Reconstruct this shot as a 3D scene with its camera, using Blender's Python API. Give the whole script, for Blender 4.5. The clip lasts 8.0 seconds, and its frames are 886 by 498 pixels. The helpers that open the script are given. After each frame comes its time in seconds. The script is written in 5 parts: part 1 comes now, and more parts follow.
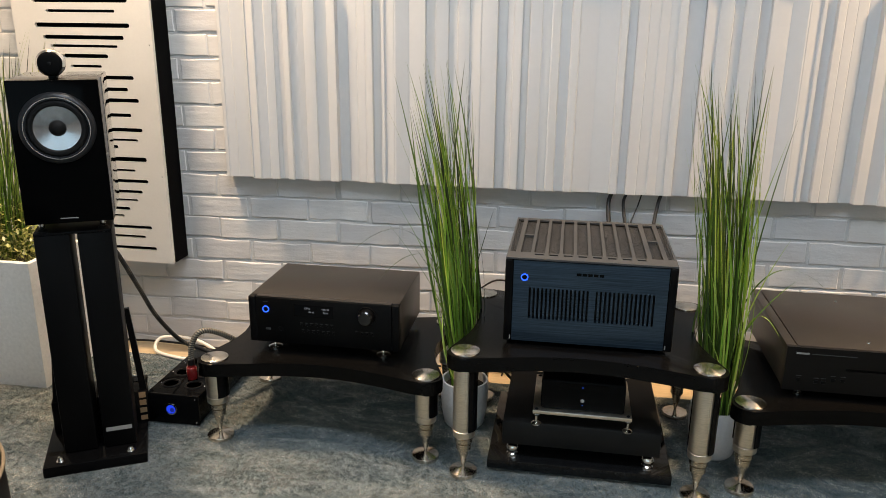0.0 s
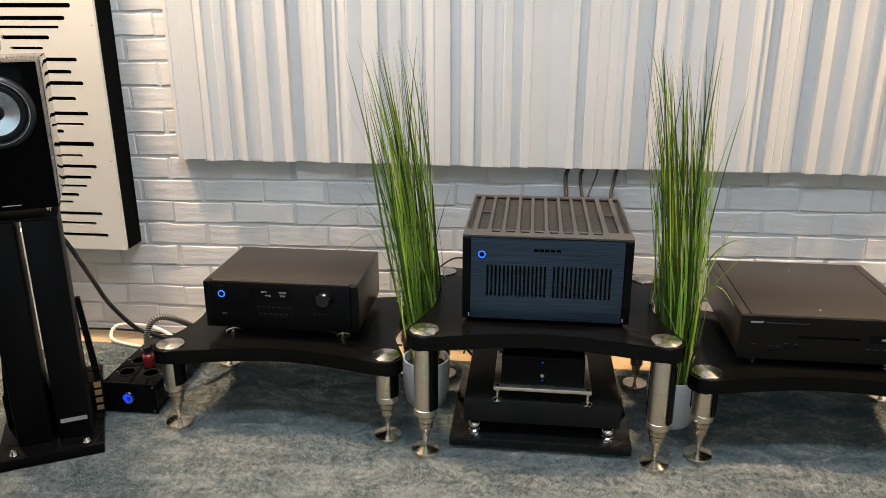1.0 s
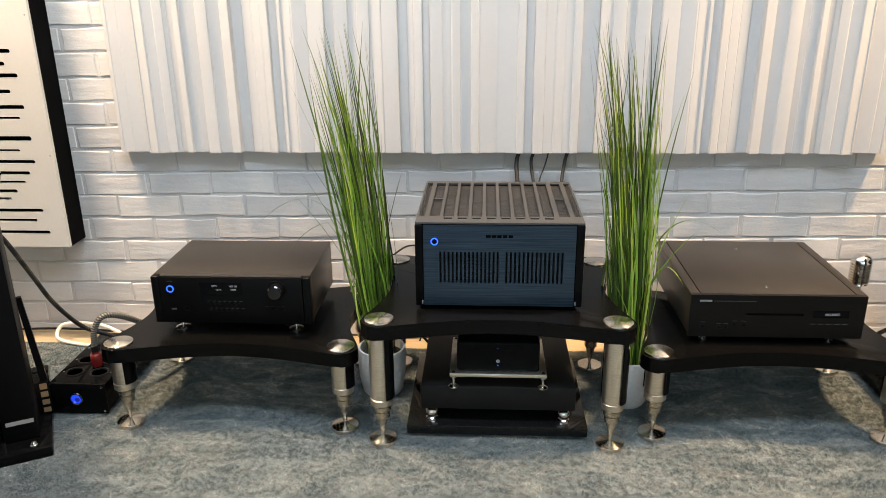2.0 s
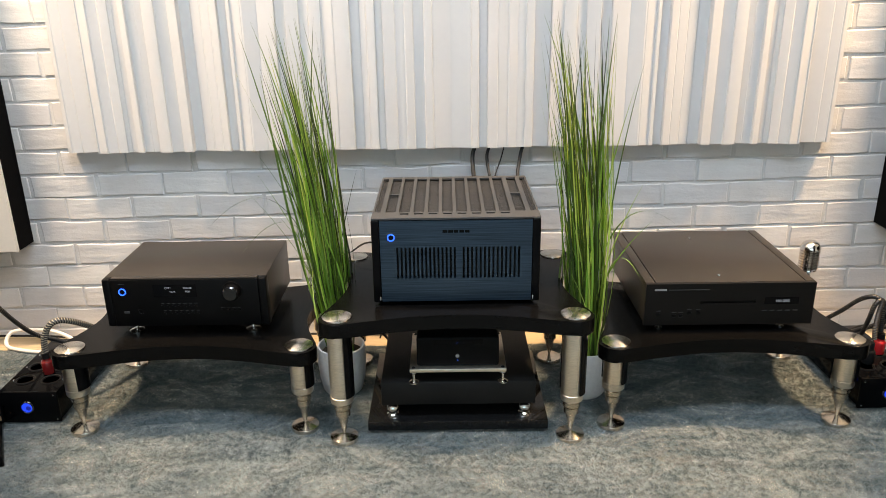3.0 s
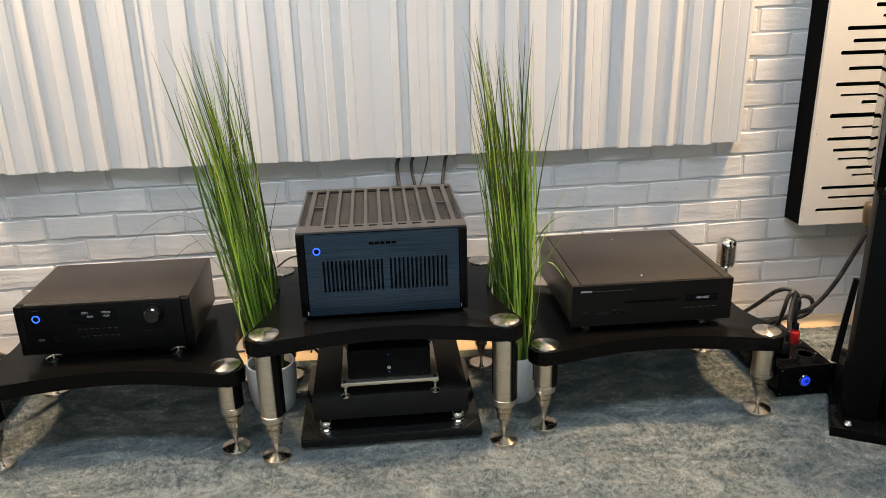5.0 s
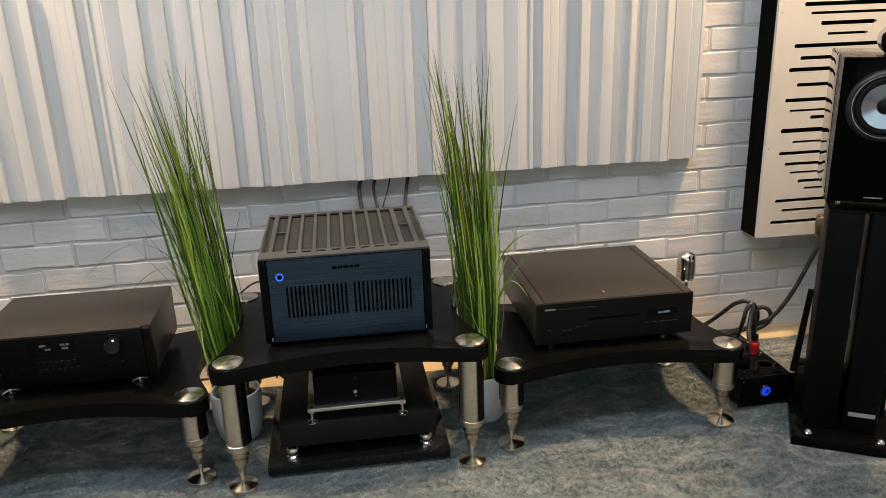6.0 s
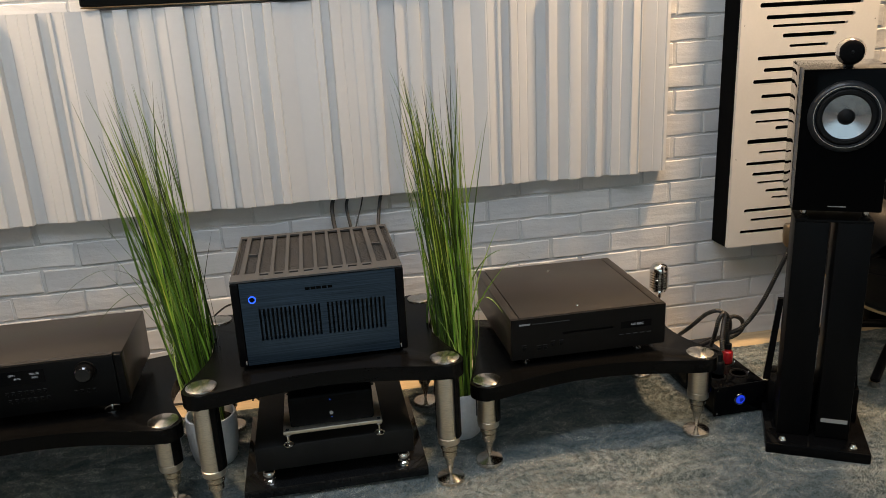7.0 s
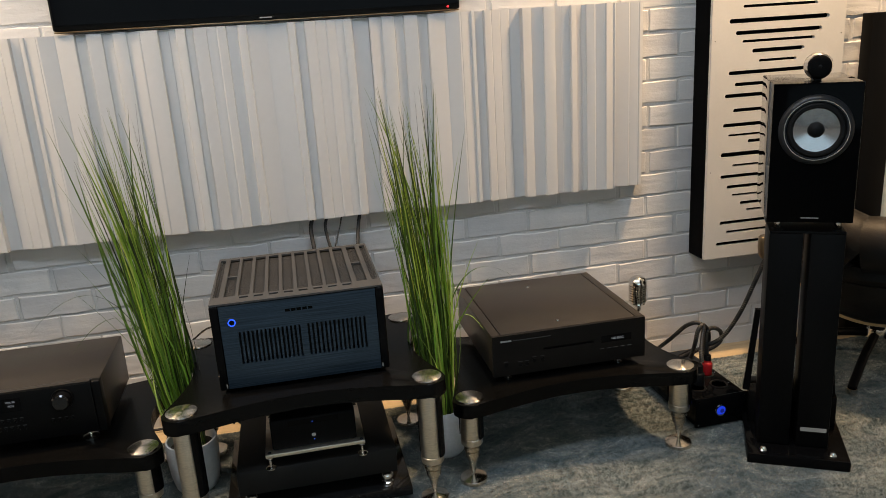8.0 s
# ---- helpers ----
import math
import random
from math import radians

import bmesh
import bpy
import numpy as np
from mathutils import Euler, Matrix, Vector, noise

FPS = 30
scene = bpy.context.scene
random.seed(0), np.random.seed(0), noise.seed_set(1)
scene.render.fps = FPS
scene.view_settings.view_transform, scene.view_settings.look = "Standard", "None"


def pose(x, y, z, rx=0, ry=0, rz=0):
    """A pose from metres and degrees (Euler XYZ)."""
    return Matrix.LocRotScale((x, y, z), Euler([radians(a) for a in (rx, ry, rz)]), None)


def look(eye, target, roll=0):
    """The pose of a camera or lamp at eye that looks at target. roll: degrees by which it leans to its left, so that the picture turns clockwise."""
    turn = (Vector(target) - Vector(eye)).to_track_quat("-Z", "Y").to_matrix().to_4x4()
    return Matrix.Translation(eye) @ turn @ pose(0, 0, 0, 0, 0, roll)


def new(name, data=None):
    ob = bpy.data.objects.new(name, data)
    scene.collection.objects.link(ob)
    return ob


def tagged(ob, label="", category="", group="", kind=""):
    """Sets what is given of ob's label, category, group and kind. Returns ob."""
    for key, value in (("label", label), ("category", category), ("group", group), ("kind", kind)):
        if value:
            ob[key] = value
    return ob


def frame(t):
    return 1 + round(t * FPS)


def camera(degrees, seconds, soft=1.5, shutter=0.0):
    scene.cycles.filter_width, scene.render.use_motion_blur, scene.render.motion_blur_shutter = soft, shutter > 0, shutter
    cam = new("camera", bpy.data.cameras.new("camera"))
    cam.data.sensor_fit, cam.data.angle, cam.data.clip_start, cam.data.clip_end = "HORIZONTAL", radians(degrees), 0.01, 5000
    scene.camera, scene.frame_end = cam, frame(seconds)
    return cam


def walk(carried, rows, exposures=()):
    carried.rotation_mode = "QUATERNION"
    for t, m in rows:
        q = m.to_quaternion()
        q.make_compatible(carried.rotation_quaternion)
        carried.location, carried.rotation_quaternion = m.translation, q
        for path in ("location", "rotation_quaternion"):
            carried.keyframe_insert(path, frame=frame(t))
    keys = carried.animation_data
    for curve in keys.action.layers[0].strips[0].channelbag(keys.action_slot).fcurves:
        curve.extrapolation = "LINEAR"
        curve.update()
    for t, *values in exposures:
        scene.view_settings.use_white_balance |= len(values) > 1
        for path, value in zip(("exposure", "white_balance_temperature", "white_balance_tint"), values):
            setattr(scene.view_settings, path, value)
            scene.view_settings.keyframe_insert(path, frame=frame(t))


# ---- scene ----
cam = camera(59.9, 8.0, soft=0.6)
EXPOSURES = [(0.0, -0.42, 6600, 10), (1.5, -0.06, 6550, 10), (3.5, 0.08, 6550, 10), (4.5, 0.0, 6550, 10), (6.0, -0.45, 6620, 10), (8.0, -0.78, 6700, 10)]
PATH = [
    (0, (-0.066, -1.882, 1.15), (-0.378, 0.007, 0.571), 0.6),
    (0.5, (-0.055, -1.872, 1.148), (-0.331, 0.014, 0.542), 0.4),
    (1, (-0.044, -1.864, 1.147), (-0.267, 0.02, 0.514), -0.1),
    (1.5, (-0.039, -1.857, 1.149), (-0.205, 0.025, 0.494), -0.4),
    (3, (-0.021, -1.85, 1.145), (-0.033, 0.031, 0.467), -0.9),
    (3.5, (-0.015, -1.847, 1.147), (0.011, 0.033, 0.463), -1.1),
    (4, (-0.012, -1.845, 1.149), (0.053, 0.032, 0.462), -1.2),
    (4.5, (-0.008, -1.843, 1.15), (0.104, 0.034, 0.469), -1.3),
    (6, (0.001, -1.848, 1.167), (0.254, 0.034, 0.54), -2.0),
    (6.5, (0.009, -1.85, 1.171), (0.294, 0.035, 0.565), -2.5),
    (7, (0.018, -1.852, 1.176), (0.327, 0.033, 0.582), -2.9),
    (7.5, (0.021, -1.853, 1.178), (0.359, 0.032, 0.602), -3.2),
    (8, (0.019, -1.855, 1.183), (0.383, 0.031, 0.626), -3.6),
]
walk(cam, [(t, look(eye, target, roll)) for t, eye, target, roll in PATH], EXPOSURES)

# ---- world and lights ----
world = bpy.data.worlds.new("world")
scene.world = world
world.use_nodes = True
world.node_tree.nodes["Background"].inputs[0].default_value = (0.6, 0.7, 0.85, 1)
world.node_tree.nodes["Background"].inputs[1].default_value = 0.05


def lamp(name, kind, place, target, power, colour, size, spot=0.0, blend=0.6):
    data = bpy.data.lights.new(name, kind)
    data.energy, data.color = power, colour
    ob = new(name, data)
    ob.matrix_world = look(place, target)
    if kind == "AREA":
        data.shape, data.size, data.size_y = "RECTANGLE", size[0], size[1]
    else:
        data.shadow_soft_size = size
        data.spot_size, data.spot_blend = radians(spot), blend
    return ob


CEILING = 2.62
XL, XR, YB, WALL = -3.0, 3.0, -4.2, 0.53
WARM = (1.0, 0.73, 0.48)
AMBER = (1.0, 0.68, 0.39)
PLAIN = (1.0, 0.90, 0.79)
CORNERS = [(-1.58, 0.14, 500, WARM), (1.66, 0.14, 600, AMBER)]
OTHERS = [(-0.75, -0.30, 75, PLAIN), (0.75, -0.30, 20, PLAIN), (-1.2, -2.6, 45, PLAIN), (1.9, -2.9, 12, PLAIN)]
for x, y, p, tone in CORNERS:
    lamp("downlight_lamp", "SPOT", (x, y, CEILING - 0.04), (x, y, 0), p, tone, 0.12, 132, 0.8)
for x, y, p, tone in OTHERS:
    lamp("downlight_lamp", "SPOT", (x, y, CEILING - 0.04), (x, y, 0), p, tone, 0.06, 150, 0.9)
lamp("panel_lamp", "AREA", (0.0, -1.10, CEILING - 0.03), (0.0, -1.10, 0.0), 54, (0.70, 0.82, 1.0), (1.8, 0.3))
lamp("window_daylight", "AREA", (0.0, YB + 0.05, 1.5), (0.0, 0.0, 0.9), 24, (0.55, 0.84, 1.0), (3.4, 1.4))

# ---- materials ----


def material(name):
    m = bpy.data.materials.new(name)
    m.use_nodes = True
    return m, m.node_tree.nodes, m.node_tree.links, m.node_tree.nodes["Principled BSDF"]


def noise_node(nodes, links, scale, detail=4.0, stretch=(1, 1, 1), rough=0.55):
    tc = nodes.new("ShaderNodeTexCoord")
    mp = nodes.new("ShaderNodeMapping")
    mp.inputs["Scale"].default_value = stretch
    nz = nodes.new("ShaderNodeTexNoise")
    nz.inputs["Scale"].default_value, nz.inputs["Detail"].default_value = scale, detail
    nz.inputs["Roughness"].default_value = rough
    links.new(tc.outputs["Object"], mp.inputs[0])
    links.new(mp.outputs[0], nz.inputs["Vector"])
    return nz.outputs["Fac"]


def ramp(nodes, links, fac, stops):
    r = nodes.new("ShaderNodeValToRGB")
    while len(r.color_ramp.elements) < len(stops):
        r.color_ramp.elements.new(0.5)
    for e, (pos, c) in zip(r.color_ramp.elements, stops):
        e.position, e.color = pos, (*c, 1) if len(c) == 3 else c
    links.new(fac, r.inputs[0])
    return r.outputs[0]


def blend(nodes, links, a, b, fac=0.5, kind="MULTIPLY"):
    n = nodes.new("ShaderNodeMix")
    n.data_type, n.blend_type = "RGBA", kind
    if hasattr(fac, "links"):
        links.new(fac, n.inputs[0])
    else:
        n.inputs[0].default_value = fac
    links.new(a, n.inputs[6])
    links.new(b, n.inputs[7])
    return n.outputs[2]


def bump(nodes, links, bsdf, fac, strength, distance):
    b = nodes.new("ShaderNodeBump")
    b.inputs["Strength"].default_value, b.inputs["Distance"].default_value = strength, distance
    links.new(fac, b.inputs["Height"])
    links.new(b.outputs[0], bsdf.inputs["Normal"])


def surface(name, dark, light, rough=0.5, metal=0.0, coarse=6.0, fine=120.0, relief=0.0, depth=0.001, stretch=(1, 1, 1), sheen=0.06, spec=0.5, coat=0.0, grain=0.86):
    """A surface whose colour wanders between two tones, with uneven gloss and a fine relief."""
    m, nodes, links, bsdf = material(name)
    a = noise_node(nodes, links, coarse, 4, stretch)
    b = noise_node(nodes, links, fine, 3, stretch)
    tone = ramp(nodes, links, a, [(0.3, dark), (0.7, light)])
    speckle = ramp(nodes, links, b, [(0.25, (grain, grain, grain)), (0.75, (1, 1, 1))])
    links.new(blend(nodes, links, tone, speckle, 1.0), bsdf.inputs["Base Color"])
    r = nodes.new("ShaderNodeMapRange")
    r.inputs["To Min"].default_value, r.inputs["To Max"].default_value = max(0.02, rough - sheen), rough + sheen
    links.new(b, r.inputs["Value"])
    links.new(r.outputs[0], bsdf.inputs["Roughness"])
    bsdf.inputs["Metallic"].default_value = metal
    bsdf.inputs["Specular IOR Level"].default_value = spec
    bsdf.inputs["Coat Weight"].default_value = coat
    bsdf.inputs["Coat Roughness"].default_value = 0.05
    if relief:
        bump(nodes, links, bsdf, b, relief, depth)
    return m


def brick_paint():
    m, nodes, links, bsdf = material("white_brick_paint")
    tc = nodes.new("ShaderNodeTexCoord")
    info = nodes.new("ShaderNodeObjectInfo")
    add = nodes.new("ShaderNodeVectorMath")
    mul = nodes.new("ShaderNodeMath")
    mul.operation, mul.inputs[1].default_value = "MULTIPLY", 37.0
    links.new(info.outputs["Random"], mul.inputs[0])
    links.new(tc.outputs["Object"], add.inputs[0])
    links.new(mul.outputs[0], add.inputs[1])
    outs = []
    for scale, st, det in ((5.0, (1, 1, 1), 3), (26.0, (0.35, 1, 1.6), 5), (150.0, (0.6, 1, 1), 3)):
        mp = nodes.new("ShaderNodeMapping")
        mp.inputs["Scale"].default_value = st
        nz = nodes.new("ShaderNodeTexNoise")
        nz.inputs["Scale"].default_value, nz.inputs["Detail"].default_value = scale, det
        links.new(add.outputs[0], mp.inputs[0])
        links.new(mp.outputs[0], nz.inputs["Vector"])
        outs.append(nz.outputs["Fac"])
    tone = ramp(nodes, links, outs[0], [(0.3, (0.575, 0.565, 0.55)), (0.7, (0.675, 0.665, 0.65))])
    each = ramp(nodes, links, info.outputs["Random"], [(0.0, (0.88, 0.88, 0.895)), (1.0, (1, 1, 0.99))])
    links.new(blend(nodes, links, tone, each, 1.0), bsdf.inputs["Base Color"])
    bsdf.inputs["Roughness"].default_value = 0.6
    h = nodes.new("ShaderNodeMath")
    h.operation, h.inputs[1].default_value = "MULTIPLY_ADD", 0.25
    links.new(outs[2], h.inputs[0])
    links.new(outs[1], h.inputs[2])
    bump(nodes, links, bsdf, h.outputs[0], 0.55, 0.005)
    return m


def carpet_pile():
    m, nodes, links, bsdf = material("carpet_pile")
    patch = noise_node(nodes, links, 2.4, 5, (1, 1.2, 1), 0.62)
    tc = nodes.new("ShaderNodeTexCoord")
    swirl = nodes.new("ShaderNodeTexNoise")
    swirl.inputs["Scale"].default_value, swirl.inputs["Detail"].default_value = 6.5, 6
    swirl.inputs["Roughness"].default_value, swirl.inputs["Distortion"].default_value = 0.72, 1.6
    mp = nodes.new("ShaderNodeMapping")
    mp.inputs["Scale"].default_value = (0.9, 1.5, 1)
    links.new(tc.outputs["Object"], mp.inputs[0])
    links.new(mp.outputs[0], swirl.inputs["Vector"])
    clump = noise_node(nodes, links, 70.0, 4, (1, 1, 1), 0.75)
    a = ramp(nodes, links, patch, [(0.36, (0.215, 0.235, 0.232)), (0.50, (0.305, 0.302, 0.278)), (0.64, (0.40, 0.372, 0.32))])
    b = ramp(nodes, links, swirl.outputs["Fac"], [(0.43, (0.42, 0.53, 0.57)), (0.49, (0.78, 0.82, 0.83)), (0.54, (1.0, 1.0, 0.99)), (0.60, (1.6, 1.61, 1.60))])
    c = ramp(nodes, links, clump, [(0.36, (0.55, 0.60, 0.62)), (0.60, (1.12, 1.12, 1.10))])
    geo = nodes.new("ShaderNodeNewGeometry")
    d = ramp(nodes, links, geo.outputs["Random Per Island"], [(0.0, (0.36, 0.44, 0.47)), (0.55, (0.80, 0.82, 0.82)), (0.85, (1.25, 1.24, 1.21)), (1.0, (1.75, 1.72, 1.66))])
    tone = blend(nodes, links, blend(nodes, links, a, b, 1.0), blend(nodes, links, c, d, 1.0), 1.0)
    links.new(tone, bsdf.inputs["Base Color"])
    bsdf.inputs["Roughness"].default_value = 0.55
    bsdf.inputs["Specular IOR Level"].default_value = 0.3
    bsdf.inputs["Sheen Weight"].default_value = 0.3
    bsdf.inputs["Sheen Roughness"].default_value = 0.4
    return m


def leaf(name, stops, gloss=0.4, tip=(1.0, 1.0, 1.0), tip_from=5.0, tip_to=6.0):
    """Leaves that differ from one another, browner towards their tips, and let some light through."""
    m, nodes, links, bsdf = material(name)
    geo = nodes.new("ShaderNodeNewGeometry")
    tone = ramp(nodes, links, geo.outputs["Random Per Island"], stops)
    nz = noise_node(nodes, links, 30.0, 3, (1, 1, 0.15))
    var = ramp(nodes, links, nz, [(0.3, (0.72, 0.75, 0.6)), (0.7, (1, 1, 1))])
    tc = nodes.new("ShaderNodeTexCoord")
    sep = nodes.new("ShaderNodeSeparateXYZ")
    links.new(tc.outputs["Object"], sep.inputs[0])
    rise = nodes.new("ShaderNodeMapRange")
    rise.inputs["From Min"].default_value, rise.inputs["From Max"].default_value = tip_from, tip_to
    links.new(sep.outputs["Z"], rise.inputs["Value"])
    aged = ramp(nodes, links, rise.outputs[0], [(0.0, (1, 1, 1)), (1.0, tip)])
    colour = blend(nodes, links, blend(nodes, links, tone, var, 1.0), aged, 1.0)
    links.new(colour, bsdf.inputs["Base Color"])
    bsdf.inputs["Roughness"].default_value = gloss
    through_light = nodes.new("ShaderNodeBsdfTranslucent")
    links.new(colour, through_light.inputs["Color"])
    mix = nodes.new("ShaderNodeMixShader")
    mix.inputs[0].default_value = 0.18
    links.new(bsdf.outputs[0], mix.inputs[1])
    links.new(through_light.outputs[0], mix.inputs[2])
    links.new(mix.outputs[0], nodes["Material Output"].inputs["Surface"])
    return m


def brushed(name, tone, rough, stretch, metal=1.0, axis="", low=0.72, high=1.15):
    m, nodes, links, bsdf = material(name)
    line = noise_node(nodes, links, 60.0, 4, stretch, 0.7)
    wide = noise_node(nodes, links, 5.0, 3)
    c = ramp(nodes, links, line, [(0.25, tuple(v * low for v in tone)), (0.75, tuple(min(1, v * high) for v in tone))])
    w = ramp(nodes, links, wide, [(0.3, (0.9, 0.9, 0.9)), (0.7, (1, 1, 1))])
    links.new(blend(nodes, links, c, w, 1.0), bsdf.inputs["Base Color"])
    bsdf.inputs["Metallic"].default_value = metal
    r = nodes.new("ShaderNodeMapRange")
    r.inputs["To Min"].default_value, r.inputs["To Max"].default_value = rough - 0.08, rough + 0.1
    links.new(line, r.inputs["Value"])
    links.new(r.outputs[0], bsdf.inputs["Roughness"])
    if axis:
        t = nodes.new("ShaderNodeTangent")
        t.direction_type, t.axis = "RADIAL", axis
        links.new(t.outputs[0], bsdf.inputs["Tangent"])
        bsdf.inputs["Anisotropic"].default_value = 0.85
        bsdf.inputs["Anisotropic Rotation"].default_value = 0.25
    else:
        bump(nodes, links, bsdf, line, 0.15, 0.0004)
    return m


def glow(name, colour, strength):
    m, nodes, links, bsdf = material(name)
    bsdf.inputs["Base Color"].default_value = (0.01, 0.01, 0.01, 1)
    bsdf.inputs["Emission Color"].default_value = (*colour, 1)
    bsdf.inputs["Emission Strength"].default_value = strength
    return m


def wood(name, dark, light, stretch=(0.6, 9, 9), rough=0.45):
    m, nodes, links, bsdf = material(name)
    g = noise_node(nodes, links, 5.0, 6, stretch, 0.6)
    f = noise_node(nodes, links, 40.0, 3, stretch)
    t = ramp(nodes, links, g, [(0.3, dark), (0.7, light)])
    v = ramp(nodes, links, f, [(0.3, (0.88, 0.86, 0.82)), (0.7, (1, 1, 1))])
    links.new(blend(nodes, links, t, v, 1.0), bsdf.inputs["Base Color"])
    bsdf.inputs["Roughness"].default_value = rough
    return m


def braid(name, lo, hi, thread):
    """A woven sleeve: slanting dark and pale threads, the pale ones showing in bands along the cord."""
    m, nodes, links, bsdf = material(name)
    tc = nodes.new("ShaderNodeTexCoord")
    sep = nodes.new("ShaderNodeSeparateXYZ")
    links.new(tc.outputs["UV"], sep.inputs[0])

    def calc(kind, a, b):
        n = nodes.new("ShaderNodeMath")
        n.operation = kind
        for slot, v in ((0, a), (1, b)):
            if hasattr(v, "links"):
                links.new(v, n.inputs[slot])
            else:
                n.inputs[slot].default_value = v
        return n.outputs[0]

    around = calc("MULTIPLY", sep.outputs["X"], 4 * math.pi)
    along = calc("MULTIPLY", sep.outputs["Y"], 2 * math.pi * 150)
    one = calc("SINE", calc("ADD", around, along), 0.0)
    two = calc("SINE", calc("SUBTRACT", around, along), 0.0)
    weave = calc("ADD", one, calc("MULTIPLY", two, 0.55))
    shown = ramp(nodes, links, calc("ADD", calc("MULTIPLY", weave, 0.3), 0.5), [(0.50, (0, 0, 0)), (0.72, (1, 1, 1))])
    band = noise_node(nodes, links, 24.0, 1)
    runs = ramp(nodes, links, band, [(lo, (0.02, 0.02, 0.02)), (hi, (1, 1, 1))])
    mask = blend(nodes, links, shown, runs, 1.0)
    dark = ramp(nodes, links, weave, [(0.0, (0.008, 0.008, 0.009)), (1.0, (0.022, 0.021, 0.02))])
    pale = ramp(nodes, links, weave, [(0.0, thread), (1.0, tuple(v * 1.15 for v in thread))])
    links.new(blend(nodes, links, dark, pale, mask, "MIX"), bsdf.inputs["Base Color"])
    bsdf.inputs["Roughness"].default_value = 0.5
    bump(nodes, links, bsdf, weave, 0.4, 0.0006)
    return m


BRICK = brick_paint()
MORTAR = surface("white_mortar", (0.52, 0.515, 0.50), (0.62, 0.61, 0.595), 0.75, coarse=9, fine=160, relief=0.5, depth=0.002)
PLASTER = surface("wall_paint", (0.66, 0.65, 0.63), (0.70, 0.69, 0.67), 0.8, coarse=2, fine=200, relief=0.2)
CEIL = surface("ceiling_paint", (0.74, 0.73, 0.71), (0.78, 0.77, 0.75), 0.85, coarse=2, fine=150, relief=0.1)
LAMINATE = wood("pale_oak_laminate", (0.42, 0.32, 0.19), (0.56, 0.44, 0.28))
CARPET = carpet_pile()
BACKING = surface("carpet_backing", (0.09, 0.115, 0.125), (0.16, 0.19, 0.20), 0.9, coarse=4, fine=220, relief=0.5)
FOAM = surface("white_diffuser_paint", (0.515, 0.515, 0.51), (0.56, 0.557, 0.55), 0.62, coarse=2, fine=60, relief=0.05, depth=0.0005, grain=0.97)
CREAM = surface("cream_lacquer", (0.62, 0.59, 0.535), (0.67, 0.64, 0.585), 0.42, coarse=3, fine=120, relief=0.05, grain=0.96)
FELT = surface("black_felt", (0.0035, 0.0035, 0.0035), (0.006, 0.006, 0.006), 0.9, fine=300, relief=0.3, spec=0.04)
SHELF = surface("black_shelf_veneer", (0.0025, 0.0024, 0.0023), (0.0045, 0.0043, 0.004), 0.24, coarse=5, fine=220, relief=0.05, depth=0.0004, stretch=(0.4, 2, 2), sheen=0.05, spec=0.11)
GLOSS = surface("black_gloss_lacquer", (0.003, 0.003, 0.0032), (0.005, 0.005, 0.0052), 0.08, coarse=4, fine=60, sheen=0.03, spec=0.07)
LACQUER = surface("piano_black_lacquer", (0.003, 0.003, 0.0032), (0.005, 0.005, 0.0052), 0.06, coarse=4, fine=60, sheen=0.02, spec=0.5)
BAFFLE = surface("black_baffle_lacquer", (0.0012, 0.0012, 0.0013), (0.002, 0.002, 0.0021), 0.10, coarse=4, fine=60, sheen=0.02, spec=0.03)
SURROUND = surface("satin_black_trim", (0.012, 0.013, 0.015), (0.018, 0.019, 0.021), 0.3, fine=200, spec=0.3)
GRANITE = surface("black_granite", (0.006, 0.006, 0.006), (0.013, 0.013, 0.013), 0.07, coarse=90, fine=400, sheen=0.03, spec=0.35)
SATIN = surface("black_satin_wood", (0.003, 0.003, 0.0031), (0.005, 0.005, 0.0051), 0.42, coarse=6, fine=180, relief=0.15, depth=0.0004, stretch=(3, 3, 0.3), spec=0.06)
SLAB = surface("black_textured_slab", (0.006, 0.006, 0.0056), (0.010, 0.0097, 0.009), 0.5, coarse=12, fine=260, relief=0.3, depth=0.0005, spec=0.2)
CASE = surface("black_anodised_case", (0.019, 0.0160, 0.0130), (0.025, 0.0212, 0.0175), 0.36, coarse=5, fine=350, relief=0.1, depth=0.0003, spec=0.3, grain=0.93)
FACE = surface("black_anodised_front", (0.0025, 0.0025, 0.0026), (0.0045, 0.0045, 0.0046), 0.36, coarse=4, fine=250, stretch=(0.1, 1, 2), spec=0.1)
BROWNFACE = surface("brown_black_front", (0.0060, 0.0051, 0.0044), (0.0090, 0.0076, 0.0066), 0.38, coarse=4, fine=250, stretch=(0.1, 1, 2), spec=0.12)
# black brushed metal; the cool light it reflects is painted in as blue
BLUESHEENFACE = brushed("brushed_black_front_blue_sheen", (0.062, 0.093, 0.133), 0.34, (0.10, 1, 7), low=0.45, high=1.55)
GREYTOP = surface("grey_anodised_top", (0.070, 0.069, 0.067), (0.092, 0.090, 0.088), 0.45, metal=0.5, coarse=5, fine=300, relief=0.1)
VENT = surface("dark_vent_mesh", (0.008, 0.0078, 0.0075), (0.02, 0.019, 0.018), 0.6, coarse=200, fine=500, relief=0.5, spec=0.15)
LOUVRE = surface("grey_vent_louvre", (0.030, 0.0285, 0.027), (0.042, 0.040, 0.038), 0.5, coarse=8, fine=300, spec=0.3)
SPIKE = brushed("nickel_spike", (0.64, 0.57, 0.47), 0.24, (1, 1, 8))
STEEL = brushed("brushed_steel", (0.82, 0.745, 0.63), 0.32, (1, 1, 14))
